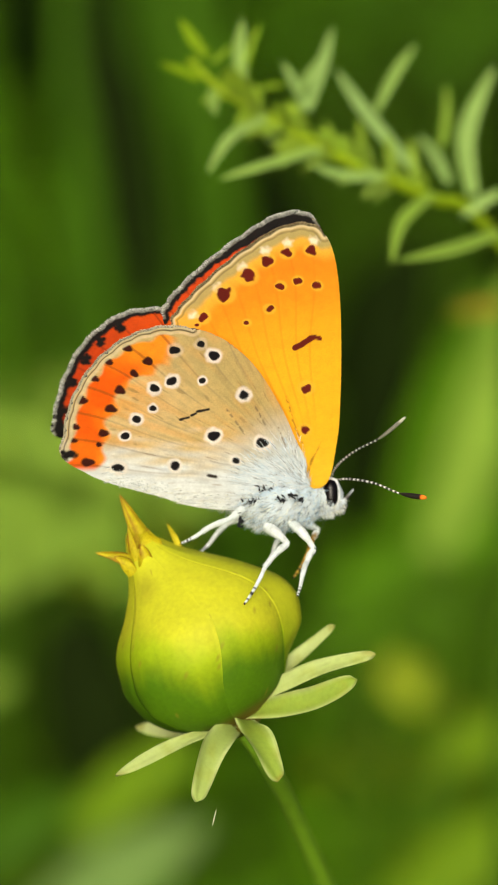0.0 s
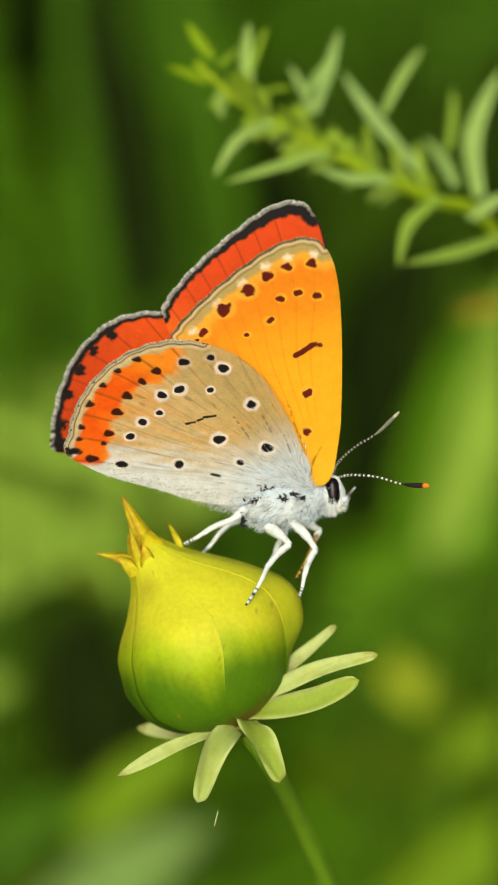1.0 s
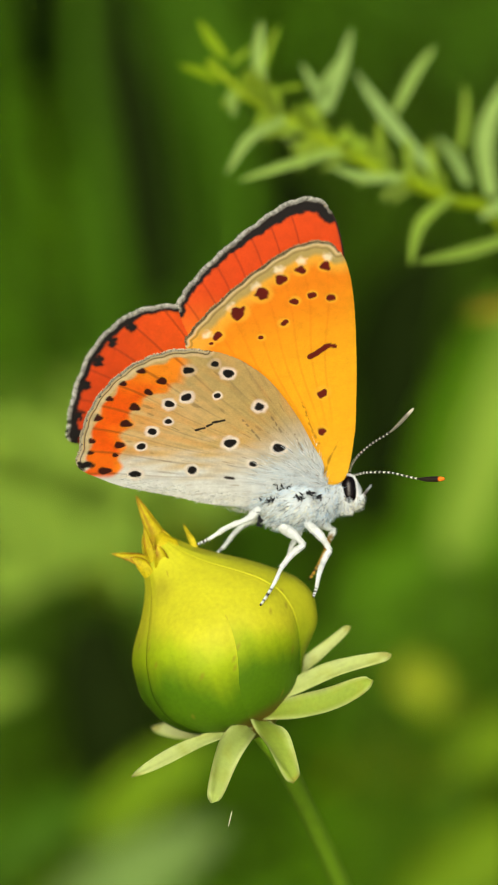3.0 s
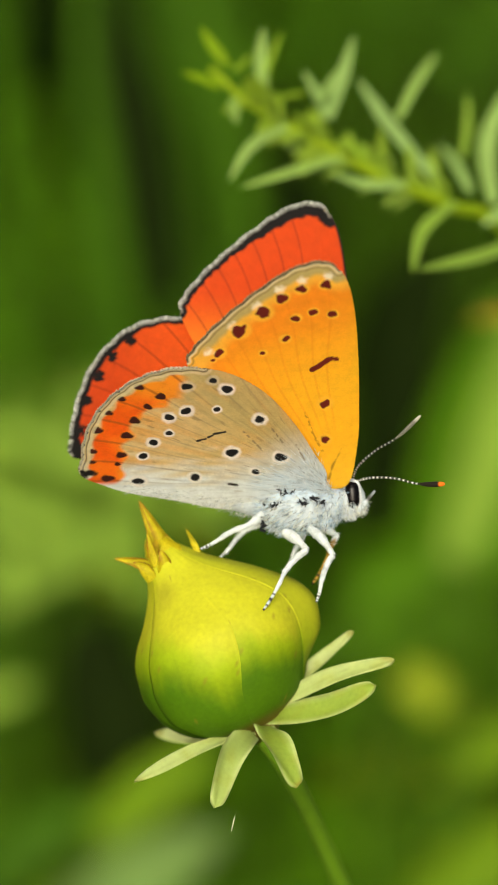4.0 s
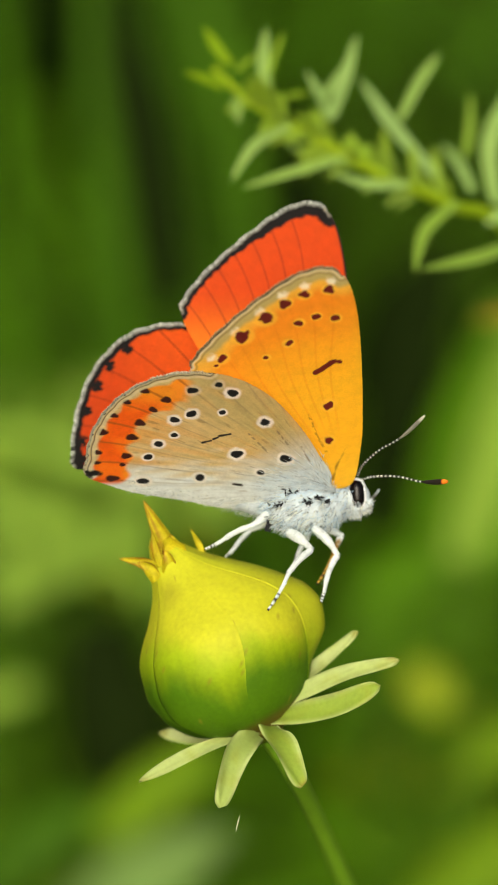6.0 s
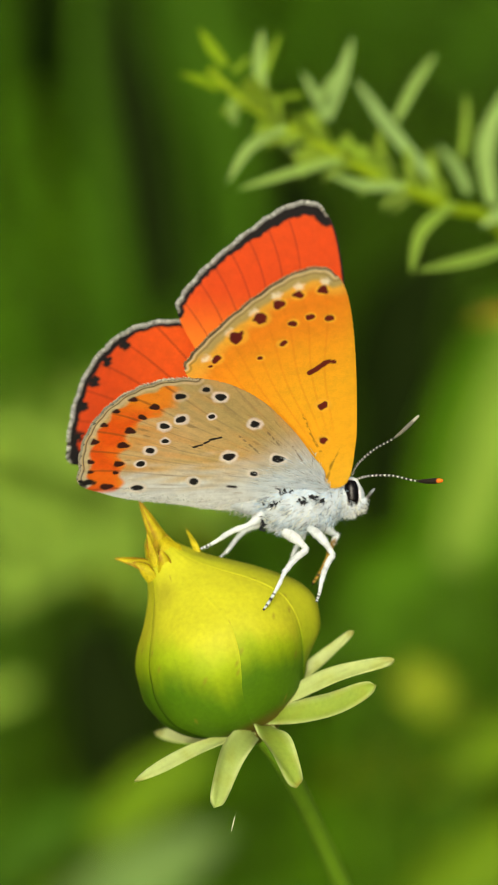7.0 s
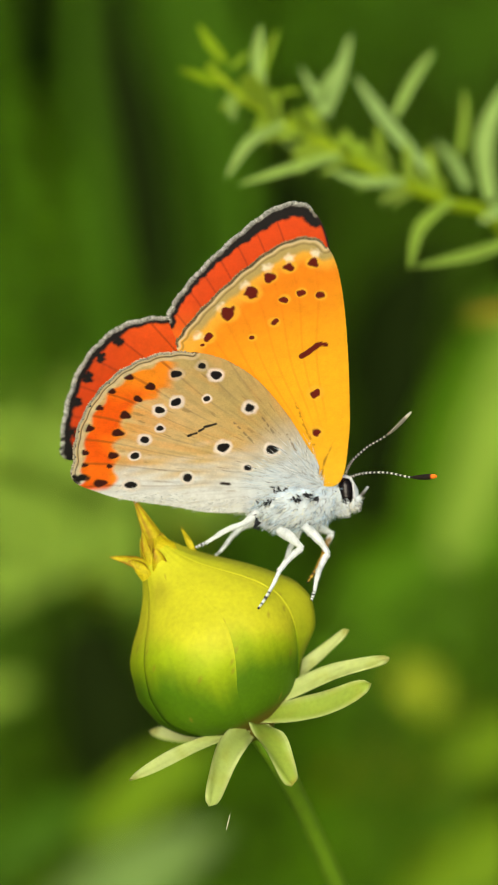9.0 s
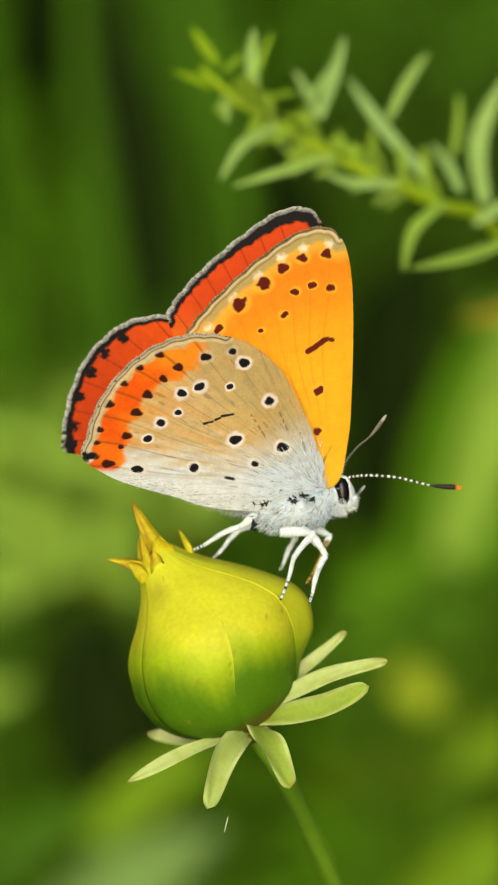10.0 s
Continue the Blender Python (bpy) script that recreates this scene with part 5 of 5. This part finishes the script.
LEG_FRONT_NEAR = leg([(2.91, -1, -5.62), (4.58, -2, -7.51), (3.76, -2.3, -9.39), (3.41, -2.4, -10.85)], (0.36, 0.26, 0.18, 0.11), seed=5)
LEG_FRONT_FAR = leg([(3.69, 0.6, -5.69), (4.92, 1.2, -6.24), (4.34, 1, -7.56), (3.16, 0.5, -9.69)], (0.32, 0.24, 0.18, 0.12), tarsus=tint("a88a34"), seed=6)
# joints of the near middle leg before and after its step
STANCE = [np.array(q) for q in ((1.14, -1.2, -5.93), (2.72, -2.7, -7.13), (1.13, -3.7, -8.73), (-0.34, -4.75, -11.31))]
STEPPED = [np.array(q) for q in ((1.36, -1.2, -5.9), (3.77, -1.6, -6.02), (2.27, -2.6, -7.73), (1.41, -3.5, -10.45))]
LEGS = [LEG_HIND_NEAR, LEG_HIND_FAR, LEG_MID_NEAR, LEG_MID_FAR, LEG_FRONT_NEAR, LEG_FRONT_FAR]


# ---- what moves ----
# lift of the body in degrees and its slide forwards in millimetres
LIFT = [
    (0, -0, 0), (0.5, 0.46, -0.04), (1, 1.13, 0.06), (1.5, 1.35, 0.1), (2, 1.53, 0.14), (2.5, 1.97, 0.22),
    (4, 1.64, 0.27), (4.5, 1.88, 0.31), (5, 1.92, 0.29), (5.5, 2.02, 0.31), (7, 2.27, 0.25), (7.5, 2.12, 0.22),
    (8, 2.32, 0.23), (8.2, 2.33, 0.222), (8.3, 2.38, 0.218), (8.4, 2.45, 0.214), (8.5, 2.48, 0.21), (9, 2.52, 0.21),
    (9.5, 2.86, 0.25), (10, 3.44, 0.16)
]
# near wings: seconds; lean to the viewer, swing, twist (degrees); slip of the root to the right and up (millimetres)
FORE_BEATS = [
    (0, 23.06, -0.09, -2.13, 0.1, 0.05), (0.5, 25.95, -0.07, 0.57, 0.09, 0.04), (1, 31.19, -0.7, 4.41, 0.22, 0.09), (1.5, 29.83, -1.19, 3.36, 0.24, 0.08),
    (2, 31.02, -1.23, 3.9, 0.31, 0.09), (2.5, 31.14, -1, 4.91, 0.32, 0.07), (4, 38.72, -1.95, 5.93, 0.41, 0.18), (4.5, 39.08, -2.1, 6.19, 0.44, 0.15),
    (5, 39.69, -2.19, 6.04, 0.43, 0.12), (5.5, 40.42, -2.2, 6.63, 0.42, 0.16), (7, 40.8, -2.33, 7.53, 0.35, 0.13), (7.5, 40.92, -2.22, 7.46, 0.34, 0.13),
    (8, 40.92, -2.21, 7.44, 0.37, 0.13), (8.2, 40.27, -2.24, 7.27, 0.36, 0.13), (8.3, 35.07, -2.49, 5.95, 0.34, 0.1), (8.4, 29.22, -2.76, 4.46, 0.31, 0.06),
    (8.5, 27.93, -2.82, 4.13, 0.3, 0.05), (9, 30.45, -2.99, 5.7, 0.3, 0.09), (9.5, 32.46, -0.81, 9.09, 0.46, 0.04), (10, 25.22, 0.59, 12.03, 0.31, 0)
]
HIND_BEATS = [
    (0, 24.08, 0.07, 1.67, -0.04, 0.04), (0.5, 29.19, 1.03, 1.82, -0.03, -0.03), (1, 36.26, 2.64, 0.76, 0.1, -0.27), (1.5, 33.52, 1.05, 1.67, 0.11, -0.15),
    (2, 35.24, -0.68, 2.66, 0.13, -0.01), (2.5, 35.74, -0.6, 3.16, 0.17, -0.03), (4, 44.06, -3.06, 0.21, 0.2, -0.1), (4.5, 44.39, -2.28, -0.5, 0.25, -0.19),
    (5, 45.56, -1.92, -1.07, 0.24, -0.27), (5.5, 46.04, -1.76, -0.45, 0.25, -0.27), (7, 47.35, -5.26, 1.57, 0.18, -0.04), (7.5, 47.68, -4, 0.72, 0.18, -0.14),
    (8, 47.15, -2.8, 0.63, 0.2, -0.25), (8.2, 46.32, -2.82, 0.74, 0.19, -0.24), (8.3, 39.68, -2.93, 1.58, 0.18, -0.16), (8.4, 32.2, -3.06, 2.53, 0.15, -0.07),
    (8.5, 30.54, -3.08, 2.74, 0.15, -0.05), (9, 34.72, -4.61, 3.58, 0.11, 0.09), (9.5, 37.5, 0.66, 4.84, 0.39, -0.19), (10, 29.25, 5.48, 9.43, 0.42, -0.27)
]
# far wings: seconds; lean, swing, twist and slip of the forewing, then of the hindwing
FAR_BEATS = [
    (0, 19.29, 0.2, -2.1, -0.35, 0.04, 16.97, 0.92, -2.12, -0.16, 0.12), (0.5, 16.16, -0.66, -1.08, -0.24, -0.08, 14.41, -1.15, -2.13, 0.05, 0.08),
    (1, 8.76, -2.04, -0.18, 0.07, 0, 8.16, -3.09, -2.16, -0.09, 0.16), (1.5, 10.28, -1.39, -0.41, -0.02, -0.03, 9.68, -1.67, -1.66, -0.1, 0.12),
    (2, 8.76, -1.24, -0.18, 0.07, 0, 8.16, -1.39, -2.16, -0.09, 0.16), (2.5, 8.67, -1.1, -0.17, 0.06, -0.01, 8.07, -0.87, -2.06, -0.09, 0.15),
    (4, -4.66, -0.86, 2.24, -0.27, 0.32, -5.26, -3.16, -1.66, -0.03, 0.13), (4.5, -5.03, -1.16, 2.55, -0.3, 0.38, -5.63, -4.35, -1.75, -0.01, 0.15),
    (5, -5.06, -1.46, 2.36, -0.33, 0.34, -5.66, -5.47, -1.67, -0.02, 0.19), (5.5, -5.08, -1.75, 2.25, -0.33, 0.32, -5.68, -6.45, -1.63, -0.03, 0.22),
    (7, -5.1, -1.23, 2.13, -0.35, 0.3, -5.7, -5.26, -1.57, -0.04, 0.24), (7.5, -5.1, -1.73, 2.13, -0.35, 0.3, -5.7, -5.76, -1.57, -0.04, 0.24),
    (8, -5.1, -2.23, 2.13, -0.35, 0.3, -5.7, -6.96, -1.57, -0.04, 0.24), (8.2, -4.9, -2.28, 1.99, -0.34, 0.28, -5.5, -6.81, -1.55, -0.05, 0.23),
    (8.3, 1.14, -2.71, 0.89, -0.25, 0.14, 0.54, -5.59, -1.34, -0.07, 0.16), (8.4, 9.77, -3.19, -0.35, -0.15, -0.02, 9.17, -4.22, -1.12, -0.1, 0.08),
    (8.5, 11.68, -3.29, -0.62, -0.13, -0.06, 11.08, -3.92, -1.07, -0.11, 0.06), (9, 8.86, -3.88, -0.2, 0.08, 0, 8.26, -4.81, -2.24, -0.09, 0.17),
    (9.5, 7.55, -3.13, 0.04, -0.12, -0.09, 6.95, -4.85, -1.02, -0.12, 0), (10, 14.55, -1.75, -0.56, -0.17, -0.14, 13.09, -2.9, -2.13, 0.15, 0.05)
]
# antennae: seconds, swing of the far one, swing and fold of the near one
FEELING = [
    (0, -1.17, 1.72, 0.7, -6), (0.5, -4.03, 2.17, -0.3, -8), (1, -7.16, 1.85, -1.6, -11.4),
    (1.5, -7.99, 2.53, -0.6, -11.6), (2, -9.04, 2.59, -1.9, -10.3), (2.5, -10.05, 1.92, -3.3, -12.2),
    (4, -10.69, 5.2, -1.9, -9.5), (4.5, -10.69, 5.67, -1.3, -9.8), (5, -10.73, 5.92, -1.3, -9.4),
    (5.5, -11.27, 6.33, -1.3, -9.8), (7, -11.71, 5.79, -0.6, -11.6), (7.5, -12.24, 6.45, -1.3, -11),
    (8, -12.21, 5.61, -1.3, -11.4), (8.5, -13.51, 6.32, -1.6, -11.8), (9, -12.99, 5.79, -1.6, -12.2),
    (9.5, -12.38, -0.48, -3, -18.9), (10, -5.72, -31.18, 1, -31.8)
]
# sway of the sprig: seconds, right, up (hundredths of a millimetre)
SWAY = [(0.0, 0, 0), (0.5, 24, -5), (1.0, 38, -19), (1.5, 54, -24), (2.0, 46, -12), (2.5, 24, 2), (4.0, 11, -21), (4.5, -1, -7), (5.0, 0, -17), (5.5, -8, -14),
        (7.0, -1, -33), (7.5, -5, -25), (8.0, 15, -20), (8.5, 25, -12), (9.0, 31, -11), (9.5, 5, -17), (10.0, -4, -10)]
# step of the near middle leg: seconds, how far it is done
STEP = [(0.0, 0.0), (9.35, 0.0), (9.45, 0.9), (9.6, 1.0), (10.0, 1.0)]


def motions():
    lift_at = lambda t: float(np.interp(t, [b[0] for b in LIFT], [b[1] for b in LIFT]))
    home = FRAME @ Matrix.Translation(Vector(FOOT) * MM)
    slide_at = lambda t: float(np.interp(t, [b[0] for b in LIFT], [b[2] for b in LIFT]))
    walk(BUTTERFLY, [(t, home @ Matrix.Translation((slide * MM, 0, 0)) @ pose(0, 0, 0, 0, -lift, 0)) for t, lift, slide in LIFT])

    def wing_rows(hinge, rows):
        out = []
        for t, lean, swing, twist, right, up in rows:
            back = pose(0, 0, 0, 0, lift_at(t), 0)
            at = Vector(hinge) + back.to_3x3() @ Vector((right - slide_at(t), 0, up))
            out.append((t, Matrix.Translation(at * MM) @ back @ pose(0, 0, 0, lean) @ pose(0, 0, 0, 0, swing) @ pose(0, 0, 0, 0, 0, twist)))
        return out

    walk(FORE_NEAR, wing_rows(HINGE_NEAR, FORE_BEATS))
    walk(HIND_NEAR, wing_rows(HINGE_NEAR + (0, -0.35, 0), HIND_BEATS))
    walk(FOLD, wing_rows(HINGE_NEAR + (0, -0.2, 0), [(b[0], 25 + 0.5 * (b[1] - 25), (0.35 if b[2] < 0 else 0.85) * b[2] - 0.6 * lift_at(b[0]), 0, slide_at(b[0]), 0) for b in HIND_BEATS]))
    walk(FORE_FAR, wing_rows(HINGE_FAR, [b[:6] for b in FAR_BEATS]))
    walk(HIND_FAR, wing_rows(HINGE_FAR + (0, 0.35, 0), [b[:1] + b[6:] for b in FAR_BEATS]))
    for ob, column in ((FEELER_FAR, 0), (FEELER_NEAR, 1)):
        at = Matrix.Translation(ob.location)
        walk(ob, [(r[0], at @ pose(0, 0, 0, 0, lift_at(r[0]), 0) @ pose(0, 0, 0, 0, 0, r[2] * -1 if column == 0 else r[4]) @ pose(0, 0, 0, 0, r[1 + 2 * column], 0)) for r in FEELING])
    for ob in LEGS:
        at = Vector(ob.location)
        walk(ob, [(t, pose(0, 0, 0, 0, lift, 0) @ Matrix.Translation(at - Vector((slide * MM, 0, 0)))) for t, lift, slide in LIFT])
    for i, name in enumerate(("femur", "tibia", "tarsus")):
        segment = [c for c in LEG_MID_NEAR.children if c.name.startswith(name)][0]
        first, rows = Vector(STANCE[i + 1] - STANCE[i]), []
        for t, done in STEP:
            now = [a * (1 - done) + b * done for a, b in zip(STANCE, STEPPED)]
            turn = first.rotation_difference(Vector(now[i + 1] - now[i])).to_matrix().to_4x4()
            rows.append((t, Matrix.Translation(Vector(now[i] - STANCE[0]) * MM) @ turn))
        walk(segment, rows)
    walk(SPRIG, [(t, FRAME @ Matrix.Translation((x * 1e-5, 0, z * 1e-5))) for t, x, z in SWAY])


motions()
